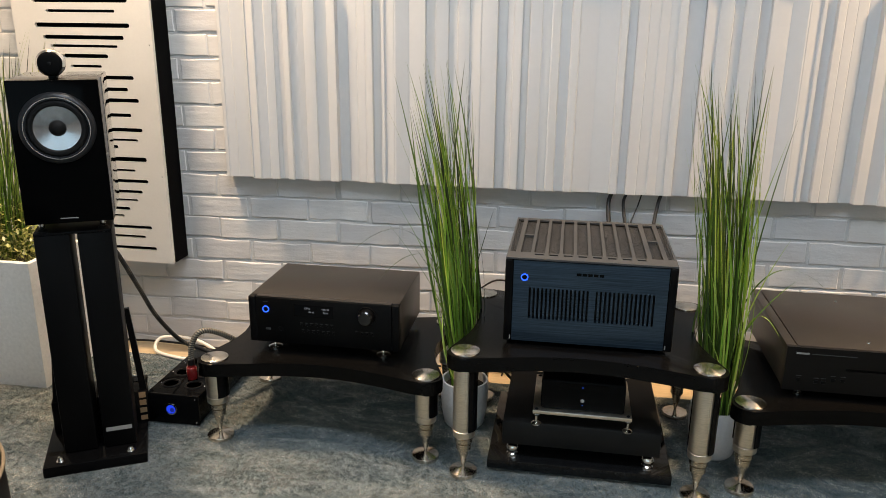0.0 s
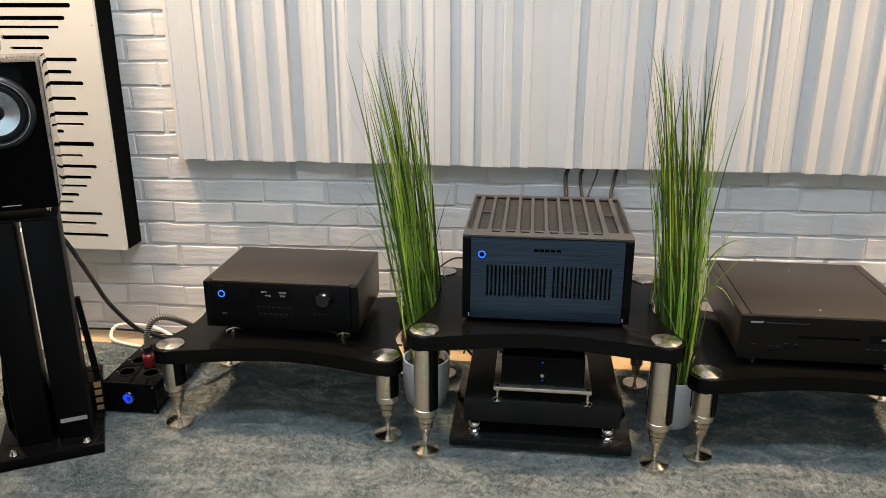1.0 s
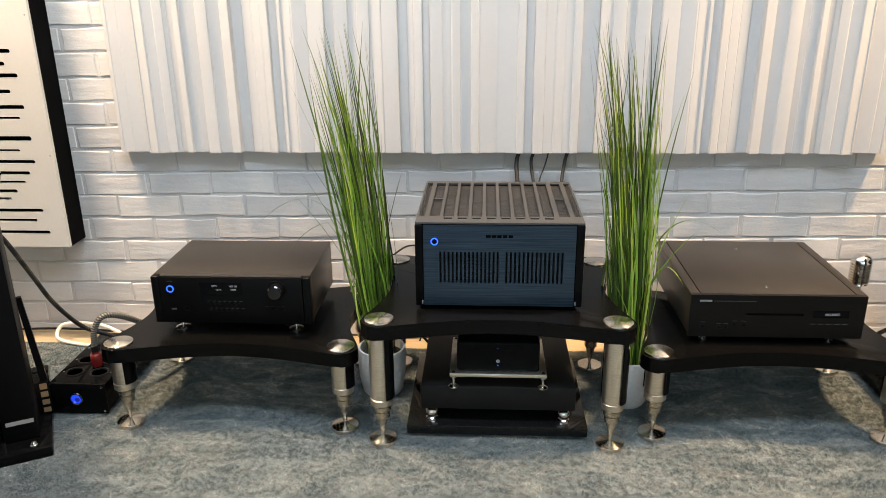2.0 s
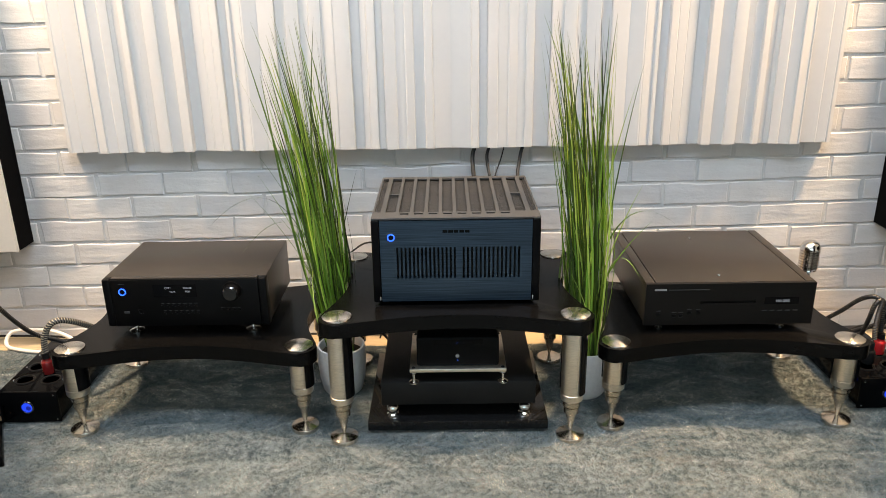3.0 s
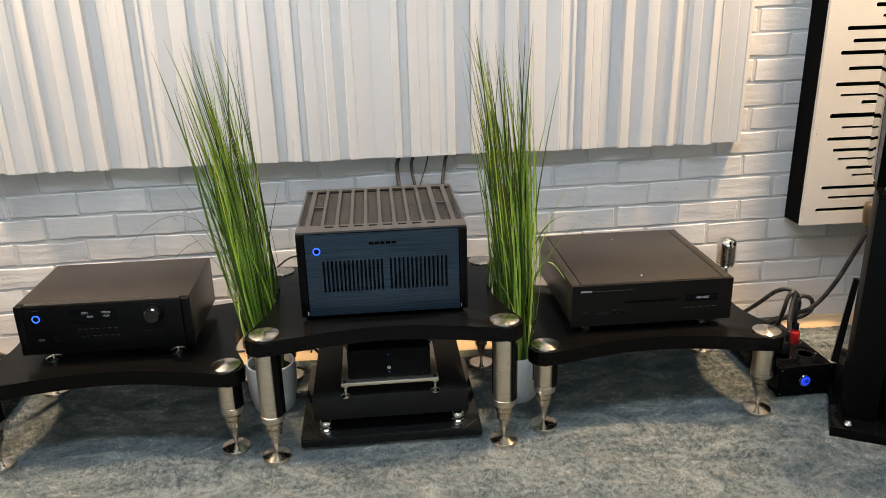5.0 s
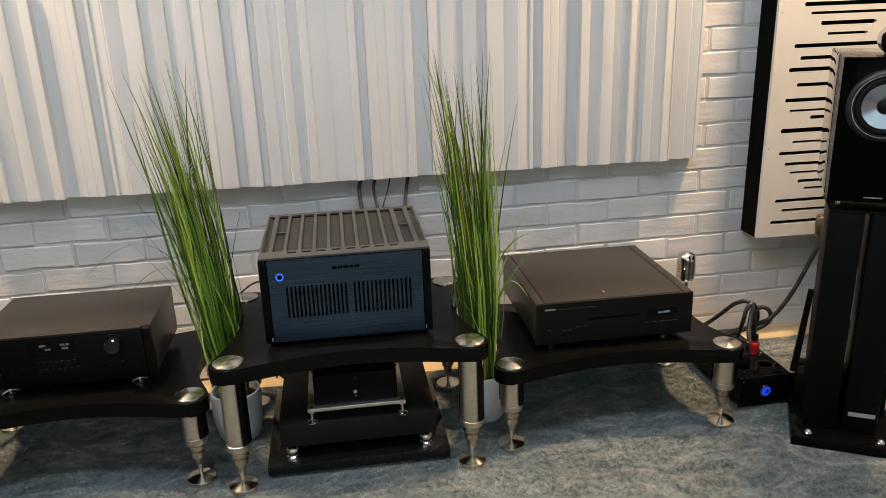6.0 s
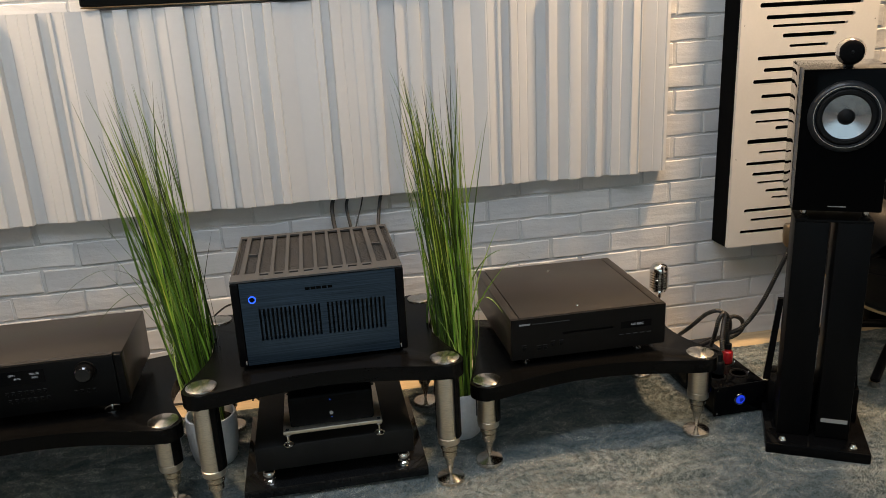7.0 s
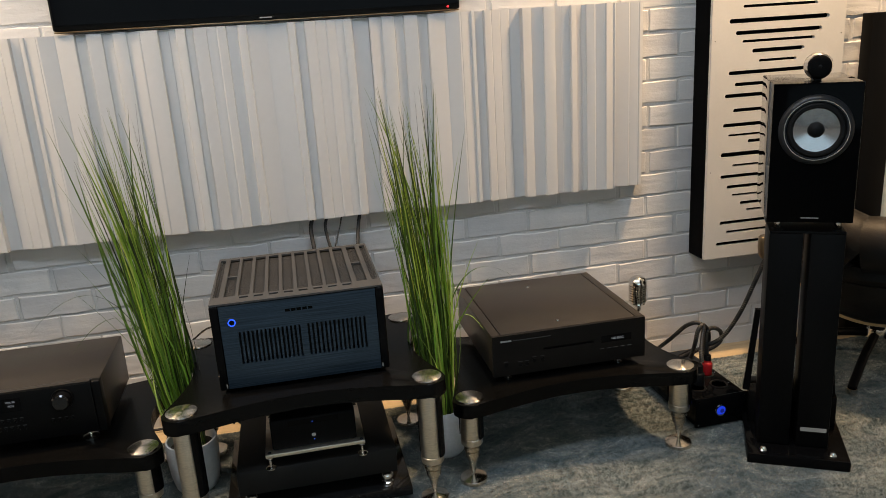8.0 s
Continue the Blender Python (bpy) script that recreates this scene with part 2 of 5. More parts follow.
TURNED = brushed("turned_steel", (0.76, 0.71, 0.63), 0.20, (1, 1, 1), 1.0, "Z")
CHROME = surface("polished_chrome", (0.72, 0.70, 0.67), (0.8, 0.78, 0.75), 0.12, metal=1.0)
CONE = brushed("silver_cone", (0.52, 0.52, 0.53), 0.22, (1, 1, 1), 1.0, "Y", 0.9, 1.08)
RUBBER = surface("black_rubber", (0.005, 0.005, 0.005), (0.009, 0.009, 0.009), 0.55, fine=200, relief=0.1, spec=0.13)
CABLE = surface("black_cable_jacket", (0.012, 0.012, 0.012), (0.022, 0.022, 0.022), 0.45, fine=250, relief=0.3, spec=0.25)
BRAID = braid("braided_cable_sleeve", 0.53, 0.60, (0.13, 0.11, 0.078))
GREYBRAID = braid("grey_braided_sleeve", 0.30, 0.36, (0.24, 0.215, 0.165))
WHITECABLE = surface("white_cable_jacket", (0.70, 0.67, 0.60), (0.76, 0.73, 0.66), 0.4)
RED = surface("red_plug_plastic", (0.38, 0.012, 0.016), (0.50, 0.02, 0.022), 0.25, coat=0.4)
DARKRED = surface("dark_red_plug_plastic", (0.12, 0.008, 0.008), (0.17, 0.012, 0.011), 0.22, coat=0.4)
POT = surface("white_ribbed_ceramic", (0.68, 0.69, 0.69), (0.75, 0.755, 0.75), 0.35, coarse=8, fine=90)
SOIL = surface("dark_soil", (0.02, 0.015, 0.01), (0.05, 0.038, 0.025), 0.95, fine=150, relief=0.8, depth=0.004)
GRASS = leaf("artificial_grass", [(0.0, (0.014, 0.024, 0.006)), (0.35, (0.07, 0.13, 0.017)), (0.65, (0.20, 0.38, 0.036)), (1.0, (0.50, 0.62, 0.14))], 0.4, (0.80, 0.62, 0.60), 0.5, 1.0)
HEDGE = leaf("boxwood_leaves", [(0.0, (0.10, 0.12, 0.02)), (0.5, (0.26, 0.27, 0.06)), (1.0, (0.50, 0.48, 0.20))])
PLANTER = surface("white_planter_lacquer", (0.76, 0.765, 0.76), (0.81, 0.81, 0.80), 0.3, coarse=2, fine=90)
LEATHER = surface("black_leather", (0.008, 0.0072, 0.0064), (0.016, 0.0142, 0.0124), 0.5, coarse=10, fine=180, relief=0.35, depth=0.0012, spec=0.16)
PLY = wood("plywood_edge", (0.50, 0.33, 0.16), (0.66, 0.47, 0.26))
PIPING = surface("tan_piping", (0.16, 0.125, 0.08), (0.22, 0.175, 0.115), 0.6)
BRONZE = surface("bronze_trim", (0.20, 0.14, 0.08), (0.28, 0.20, 0.12), 0.3, metal=0.8)
SCREEN = surface("tv_screen_glass", (0.002, 0.002, 0.0025), (0.003, 0.003, 0.0035), 0.08, sheen=0.02, spec=0.05)
BEZEL = surface("tv_bezel", (0.004, 0.004, 0.004), (0.007, 0.0065, 0.006), 0.3, spec=0.2)
BOARD = surface("pale_board", (0.66, 0.70, 0.64), (0.74, 0.77, 0.70), 0.5)
PRINT = surface("silver_print", (0.27, 0.27, 0.265), (0.35, 0.35, 0.34), 0.4)
DIMPRINT = surface("grey_print", (0.045, 0.045, 0.045), (0.07, 0.07, 0.068), 0.5, spec=0.1)
DARKPRINT = surface("black_print", (0.002, 0.002, 0.002), (0.004, 0.004, 0.004), 0.5, spec=0.03)
TAN = surface("tan_sticker", (0.22, 0.14, 0.07), (0.30, 0.19, 0.10), 0.5)
BLUE = glow("blue_led_ring", (0.02, 0.11, 1.0), 3.2)
BLUEBACK = glow("blue_meter_lamp", (0.012, 0.06, 1.0), 1.1)
BLUEDIM = glow("blue_lamp_centre", (0.012, 0.04, 1.0), 0.28)
WHITEGLOW = glow("display_digits", (0.85, 0.9, 1.0), 0.4)
REDGLOW = glow("red_standby_led", (1.0, 0.02, 0.03), 6.0)
PANELGLOW = glow("panel_glow", (0.78, 0.9, 1.0), 2.0)
DAYGLOW = glow("overcast_daylight", (0.74, 0.86, 1.0), 0.7)
LAMPGLOW = glow("downlight_glow", (1.0, 0.76, 0.5), 6.0)

# ---- mesh helpers ----


def finish(bm, name, mats, angle=38):
    me = bpy.data.meshes.new(name)
    bmesh.ops.recalc_face_normals(bm, faces=bm.faces)
    bm.to_mesh(me)
    bm.free()
    for m in mats if isinstance(mats, (list, tuple)) else [mats]:
        me.materials.append(m)
    me.polygons.foreach_set("use_smooth", [True] * len(me.polygons))
    me.set_sharp_from_angle(angle=radians(angle))
    return me


def part(name, bm, mats, parent=None, label="", m=None, angle=38):
    ob = new(name, finish(bm, name, mats, angle))
    if parent:
        ob.parent = parent
    if m is not None:
        ob.matrix_basis = m
    if label:
        ob["label"] = label
    return ob


def thing(name, m, label, category, group=""):
    ob = new(name)
    ob.empty_display_size = 0.05
    ob.matrix_basis = m
    return tagged(ob, label, category, group)


def setting(name, bm, mats, label, category):
    return tagged(part(name, bm, mats), label, category, kind="structure")


def box(bm, a, b, bev=0.0, seg=2):
    """A box between two corners, its edges rounded."""
    made = bmesh.ops.create_cube(bm, size=1.0)["verts"]
    for v in made:
        v.co = Vector([(a[i] + b[i]) / 2 + v.co[i] * (b[i] - a[i]) for i in range(3)])
    if bev:
        edges = list({e for v in made for e in v.link_edges})
        bmesh.ops.bevel(bm, geom=edges, offset=bev, segments=seg, profile=0.5, affect="EDGES")
    return bm


def B(a, b, bev=0.0, seg=2):
    return box(bmesh.new(), a, b, bev, seg)


def lathe(bm, profile, segs=32, at=(0, 0, 0), m=None):
    """Turns (radius, height) pairs round the z axis."""
    m = m or Matrix.Translation(at)
    rings = []
    for r, z in profile:
        if r < 1e-6:
            rings.append([bm.verts.new(m @ Vector((0, 0, z)))])
        else:
            rings.append([bm.verts.new(m @ Vector((r * math.cos(2 * math.pi * i / segs), r * math.sin(2 * math.pi * i / segs), z))) for i in range(segs)])
    for a, b in zip(rings, rings[1:]):
        for i in range(segs):
            j = (i + 1) % segs
            if len(a) == 1 and len(b) == 1:
                continue
            if len(a) == 1:
                bm.faces.new((a[0], b[i], b[j]))
            elif len(b) == 1:
                bm.faces.new((a[i], a[j], b[0]))
            else:
                bm.faces.new((a[i], a[j], b[j], b[i]))
    if len(rings[0]) > 2 and len(rings[-1]) > 2:
        a, b = rings[-1], rings[0]
        for i in range(segs):
            bm.faces.new((a[i], a[(i + 1) % segs], b[(i + 1) % segs], b[i]))
        return bm
    for ring in (rings[0], rings[-1]):
        if len(ring) > 2:
            bm.faces.new(ring)
    return bm


def L(profile, segs=32, at=(0, 0, 0), m=None):
    return lathe(bmesh.new(), profile, segs, at, m)


def smooth_path(points, steps=8):
    p = [Vector(q) for q in points]
    p = [2 * p[0] - p[1], *p, 2 * p[-1] - p[-2]]
    out = []
    for i in range(1, len(p) - 2):
        for k in range(steps):
            s = k / steps
            a, b, c, d = p[i - 1], p[i], p[i + 1], p[i + 2]
            out.append(0.5 * (2 * b + (c - a) * s + (2 * a - 5 * b + 4 * c - d) * s * s + (3 * b - a - 3 * c + d) * s ** 3))
    out.append(p[-2])
    return out


def tube(bm, points, r, segs=10, steps=8):
    """A round cord along a smooth line; its UV runs once round it and, in metres, along it."""
    path = smooth_path(points, steps)
    uv = bm.loops.layers.uv.verify()
    rings, run, up = [], [0.0], Vector((0.3, 0.2, 0.93)).normalized()
    for i, q in enumerate(path):
        d = (path[min(i + 1, len(path) - 1)] - path[max(i - 1, 0)]).normalized()
        side = d.cross(up)
        side = side.normalized() if side.length > 1e-4 else d.orthogonal().normalized()
        up = side.cross(d).normalized()
        rings.append([bm.verts.new(q + r * (math.cos(2 * math.pi * k / segs) * side + math.sin(2 * math.pi * k / segs) * up)) for k in range(segs)])
        if i:
            run.append(run[-1] + (q - path[i - 1]).length)
    for n, (a, b) in enumerate(zip(rings, rings[1:])):
        for k in range(segs):
            f = bm.faces.new((a[k], a[(k + 1) % segs], b[(k + 1) % segs], b[k]))
            for loop, (u, v) in zip(f.loops, ((k, n), (k + 1, n), (k + 1, n + 1), (k, n + 1))):
                loop[uv].uv = (u / segs, run[v])
    bm.faces.new(rings[0])
    bm.faces.new(rings[-1])
    return bm


def prism(bm, outline, z0, z1, bev=0.0):
    """An outline in x, y, made solid between two heights."""
    top = [bm.verts.new((x, y, z1)) for x, y in outline]
    low = [bm.verts.new((x, y, z0)) for x, y in outline]
    faces = [bm.faces.new(top), bm.faces.new(low[::-1])]
    n = len(outline)
    for i in range(n):
        faces.append(bm.faces.new((top[i], low[i], low[(i + 1) % n], top[(i + 1) % n])))
    if bev:
        rim = [e for f in faces[:2] for e in f.edges]
        bmesh.ops.bevel(bm, geom=rim, offset=bev, segments=2, profile=0.5, affect="EDGES")
    return bm


def perforated(us, vs, hole, place, bev=0.0):
    """One welded plate over a grid of lines, open where hole() says so; place(u, v, back) gives the corners."""
    bm = bmesh.new()
    f = {(i, j): bm.verts.new(place(u, v, False)) for i, u in enumerate(us) for j, v in enumerate(vs)}
    k = {(i, j): bm.verts.new(place(u, v, True)) for i, u in enumerate(us) for j, v in enumerate(vs)}
    full = {(i, j): not hole((us[i] + us[i + 1]) / 2, (vs[j] + vs[j + 1]) / 2) for i in range(len(us) - 1) for j in range(len(vs) - 1)}
    for (i, j), on in full.items():
        if not on:
            continue
        c = [(i, j), (i + 1, j), (i + 1, j + 1), (i, j + 1)]
        bm.faces.new([f[q] for q in c])
        bm.faces.new([k[q] for q in reversed(c)])
        for a, b, n in ((0, 1, (i, j - 1)), (1, 2, (i + 1, j)), (2, 3, (i, j + 1)), (3, 0, (i - 1, j))):
            if not full.get(n, False):
                bm.faces.new((f[c[b]], f[c[a]], k[c[a]], k[c[b]]))
    bmesh.ops.delete(bm, geom=[v for v in bm.verts if not v.link_faces], context="VERTS")
    return bm


FRONT = Matrix.Rotation(radians(90), 4, "X")  # turns +z to face -y


def facing(x, y, z):
    return Matrix.Translation((x, y, z)) @ FRONT


def words(text, size, mat, parent, x, y, z, label=""):
    """Built-in lettering, made into a thin mesh, facing -y."""
    cu = bpy.data.curves.new("lettering", "FONT")
    cu.body, cu.size, cu.extrude, cu.align_x = text, size, 0.0003, "CENTER"
    tmp = new("lettering_source", cu)
    me = bpy.data.meshes.new_from_object(tmp)
    bpy.data.objects.remove(tmp)
    bpy.data.curves.remove(cu)
    me.materials.clear()
    me.materials.append(mat)
    ob = new("lettering", me)
    ob.parent = parent
    ob.matrix_basis = facing(x, y, z)
    if label:
        ob["label"] = label
    return ob


# ---- room ----
setting("floor", B((XL, YB, -0.06), (XR, WALL + 0.02, -0.012)), LAMINATE, "pale oak laminate floor showing along the brick wall", "floor")
setting("ceiling", B((XL, YB, CEILING), (XR, WALL + 0.12, CEILING + 0.08)), CEIL, "plain white painted ceiling above the listening room", "ceiling")
setting("wall_west", B((XL - 0.1, YB, -0.06), (XL, WALL + 0.12, CEILING)), PLASTER, "plain pale painted side wall", "wall")
setting("wall_east", B((XR, YB, -0.06), (XR + 0.1, WALL + 0.12, CEILING)), PLASTER, "plain pale painted side wall", "wall")
setting("wall_south", perforated([XL, -1.75, 1.75, XR], [-0.06, 0.78, 2.22, CEILING], lambda u, v: abs(u) < 1.75 and 0.78 < v < 2.22, lambda u, v, back: (u, YB - 0.1 if back else YB, v)), PLASTER, "plain pale painted rear wall with a wide window", "wall")
window = setting("window_1", perforated([-1.75, -1.70, -0.02, 0.02, 1.70, 1.75], [0.78, 0.83, 2.17, 2.22], lambda u, v: 0.83 < v < 2.17 and 0.02 < abs(u) < 1.70, lambda u, v, back: (u, YB - 0.07 if back else YB - 0.03, v)), CEIL, "wide white window letting in cool daylight", "window")
for a, b in ((-1.70, -0.02), (0.02, 1.70)):
    part("pane", B((a, YB - 0.052, 0.83), (b, YB - 0.048, 2.17)), DAYGLOW, window, "bright overcast daylight pane")
cl = thing("ceiling_panel", pose(0, -1.10, CEILING), "long cool white ceiling light panel", "ceiling light")
part("frame", B((-0.92, -0.17, -0.012), (0.92, 0.17, 0.0), 0.002), CEIL, cl)
part("diffuser", B((-0.9, -0.15, -0.016), (0.9, 0.15, -0.0125)), PANELGLOW, cl)

for x, y, _, _ in CORNERS + OTHERS:
    dl = thing("ceiling_light", pose(x, y, CEILING), "round recessed warm ceiling downlight", "ceiling light", "ceiling downlights")
    part("trim_ring", L([(0.045, 0.0), (0.045, -0.006), (0.058, -0.006), (0.062, 0.0)], 28), CEIL, dl)
    part("diffuser", L([(0.0, -0.001), (0.044, -0.001), (0.044, -0.003), (0.0, -0.004)], 24), LAMPGLOW, dl)

# ---- acoustic diffuser over the middle of the wall ----


# the side board's flutes from its outer end: width in millimetres, how far each stands out at its two edges
SIDE_FLUTES = [(14, 0, 2), (30, 0, -4), (50, 0, -10), (9, 10, 22), (28, 19, 24), (30, 20, 10), (28, 13, 9), (10, 4, 0), (21, -4, -5), (20, 13, 15), (24, 4, 2), (25, 1, -5), (37, 15, 17), (36, 10, 1),
               (30, 12, 15), (34, -11, -9), (30, -6, -3), (28, 1, 4), (23, 8, 11), (26, -4, -5), (12, 8, 9), (32, 4, 11), (44, 12, 5), (52, 4, 8), (30, -5, -3), (40, 9, 6), (28, -3, 0), (36, 7, 5), (36, 0, 8)]
MIDDLE_FLUTES = [(47, 10, 13), (28, -4, -2), (20, 1, 4), (26, 12, 14), (21, 3, 2), (36, 22, 18), (28, 14, 13), (25, 15, 12), (32, 6, 4), (24, 14, 15), (54, 8, 0), (60, 0, 5), (22, 15, 16), (26, 5, 3), (30, 16, 14), (32, 11, 8), (26, 10, 7), (26, 6, 7), (23, 10, 9), (49, -5, -7)]


def fluted_board(x0, x1, z0, z1, flutes, mirrored):
    """A board whose front steps in and out from flute to flute, with softly broken edges."""
    total, x, front = sum(f[0] for f in flutes), 0.0, []
    for w, a, b in flutes:
        ends = (x, x + w)
        soft = min(3.0, w * 0.2)
        front += [(ends[0] + soft * 0.4, a - 0.6), (ends[0] + soft, a), (ends[1] - soft, b), (ends[1] - soft * 0.4, b - 0.6)]
        x += w
    front = [(u / total, d) for u, d in front]
    if mirrored:
        front = [(1 - u, d) for u, d in reversed(front)]
    back = WALL - 0.004
    outline = [(x0 + (x1 - x0) * u, back - 0.038 - 0.88 * d / 1000) for u, d in front]
    return prism(bmesh.new(), [(x0, back), (x0, outline[0][1]), *outline, (x1, outline[-1][1]), (x1, back)], z0, z1, 0.0)


df = thing("wall_diffuser", pose(0, 0, 0), "white fluted acoustic diffuser boards hung on the brick wall", "acoustic panel")
for a, b, flutes, mirrored in ((-1.189, -0.3464, SIDE_FLUTES, False), (-0.3456, 0.2916, MIDDLE_FLUTES, False), (0.2924, 1.159, SIDE_FLUTES, True)):
    part("fluted_board", fluted_board(a, b, 0.6348, 1.219, flutes, mirrored), FOAM, df, angle=20)

# ---- television above it ----
tv = thing("television", pose(0, 0.475, 1.229), "large black flat-screen television on the wall, switched off", "television")
part("housing", B((-0.566, 0.0, 0.0), (0.566, 0.045, 0.66), 0.006), BEZEL, tv)
part("screen", B((-0.559, -0.002, 0.016), (0.559, 0.002, 0.653)), SCREEN, tv)
part("wall_mount", B((-0.2, 0.045, 0.2), (0.2, WALL - 0.475, 0.5), 0.004), BEZEL, tv)
part("bottom_trim", B((-0.564, 0.001, -0.0045), (0.564, 0.034, -0.0004), 0.001), BRONZE, tv, "thin bronze trim along the bottom edge")
part("maker_badge", B((-0.017, -0.0035, 0.005), (0.017, -0.0005, 0.0085)), PRINT, tv)
part("standby_light", B((0.526, -0.0035, 0.006), (0.531, -0.0005, 0.010)), REDGLOW, tv)

# ---- slotted absorber panels ----
# gap of each slot to the panel's side, its height above the panel's foot, and its half thickness
SLOTS = [(0.056, 0.0494, 4.6), (0.092, 0.0896, 3.6), (0.066, 0.1225, 4.6), (0.162, 0.1616, 3.0), (0.138, 0.1863, 4.4), (0.106, 0.2162, 3.0),
         (0.086, 0.2450, 4.4), (0.062, 0.2810, 4.6), (0.104, 0.3171, 3.0), (0.060, 0.3541, 6.0), (0.156, 0.3943, 4.6), (0.084, 0.4179, 3.0),
         (0.064, 0.4509, 5.0), (0.098, 0.4982, 4.6), (0.066, 0.5456, 5.0), (0.100, 0.5806, 4.6), (0.076, 0.6176, 4.8), (0.182, 0.6516, 3.2),
         (0.156, 0.6835, 4.8), (0.120, 0.7144, 3.2), (0.096, 0.7412, 4.8), (0.072, 0.7782, 5.2), (0.118, 0.8215, 3.2), (0.072, 0.8544, 5.4)]


def slotted_panel(x0, x1, z0, inset):
    w, h = x1 - x0, 1.275
    y = 0.425
    ob = thing("absorber_panel", pose(x0, y, z0), "cream slotted acoustic absorber panel with black sides on the brick wall", "acoustic panel", "slotted wall panels")
    rows = [(g + inset, z, t / 770) for g, z, t in SLOTS] + [(g + inset, z + 0.84, t / 770) for g, z, t in SLOTS[1:11]]
    bm = bmesh.new()

    def slab(outline):
        n = len(outline)
        f = [bm.verts.new((px, 0.0, pz)) for px, pz in outline]
        k = [bm.verts.new((px, 0.012, pz)) for px, pz in outline]
        bm.faces.new(f)
        for i in range(n):
            bm.faces.new((f[i], k[i], k[(i + 1) % n], f[(i + 1) % n]))

    low = 0.0
    for g, z, t in rows:
        slab([(0, low), (w, low), (w, z - t), (0, z - t)])
        arc = [(g + t - t * math.cos(a), z + t * math.sin(a)) for a in [math.pi * (k / 8 - 0.5) for k in range(9)]]
        slab([(0, z - t), *arc, (0, z + t)])
        slab([(w - px, pz) for px, pz in [(0, z - t), *arc, (0, z + t)]])
        low = z + t
    slab([(0, low), (w, low), (w, h), (0, h)])
    part("front_plate", bm, CREAM, ob, "cream lacquered plate with rounded slots")
    bm = bmesh.new()
    box(bm, (0.0, 0.0122, 0.0), (0.014, WALL - y - 0.003, h))
    box(bm, (w - 0.014, 0.0122, 0.0), (w, WALL - y - 0.003, h))
    box(bm, (0.0142, 0.0122, 0.0), (w - 0.0142, WALL - y - 0.003, 0.014))
    box(bm, (0.0142, 0.0122, h - 0.014), (w - 0.0142, WALL - y - 0.003, h))
    part("black_frame", bm, FELT, ob)
    part("felt_core", B((0.0145, 0.04, 0.0145), (w - 0.0145, WALL - y - 0.004, h - 0.0145)), FELT, ob)
    for px, pz in ((0.012, 0.30), (0.012, 0.72), (w - 0.012, 0.30), (w - 0.012, 0.72)):
        part("screw", L([(0.0, -0.0008), (0.0014, -0.0006), (0.0017, 0.0)], 10, m=Matrix.Translation((px, 0, pz)) @ FRONT.inverted()), VENT, ob)


slotted_panel(-1.851, -1.376, 0.334, 0.001)
slotted_panel(1.361, 1.836, 0.3625, -0.012)

# ---- equipment racks ----


def shelf_outline(x0, x1, y0, y1, r=0.046, sag=0.052):
    """Four round corners joined by inward-curving sides."""
    cs = [(x0, y0), (x1, y0), (x1, y1), (x0, y1)]
    ns = [(0, -1), (1, 0), (0, 1), (-1, 0)]
    out = []
    for i in range(4):
        (ax, ay), (bx, by), (nx, ny) = cs[i], cs[(i + 1) % 4], ns[i]
        for k in range(1, 28):
            s = k / 28
            dip = sag * math.sin(math.pi * s) ** 1.1
            out.append((ax + (bx - ax) * s + nx * (r - dip), ay + (by - ay) * s + ny * (r - dip)))
        a0 = math.atan2(ny, nx)
        for k in range(0, 13):
            a = a0 + math.pi / 2 * k / 12
            out.append((bx + r * math.cos(a), by + r * math.sin(a)))
    return out


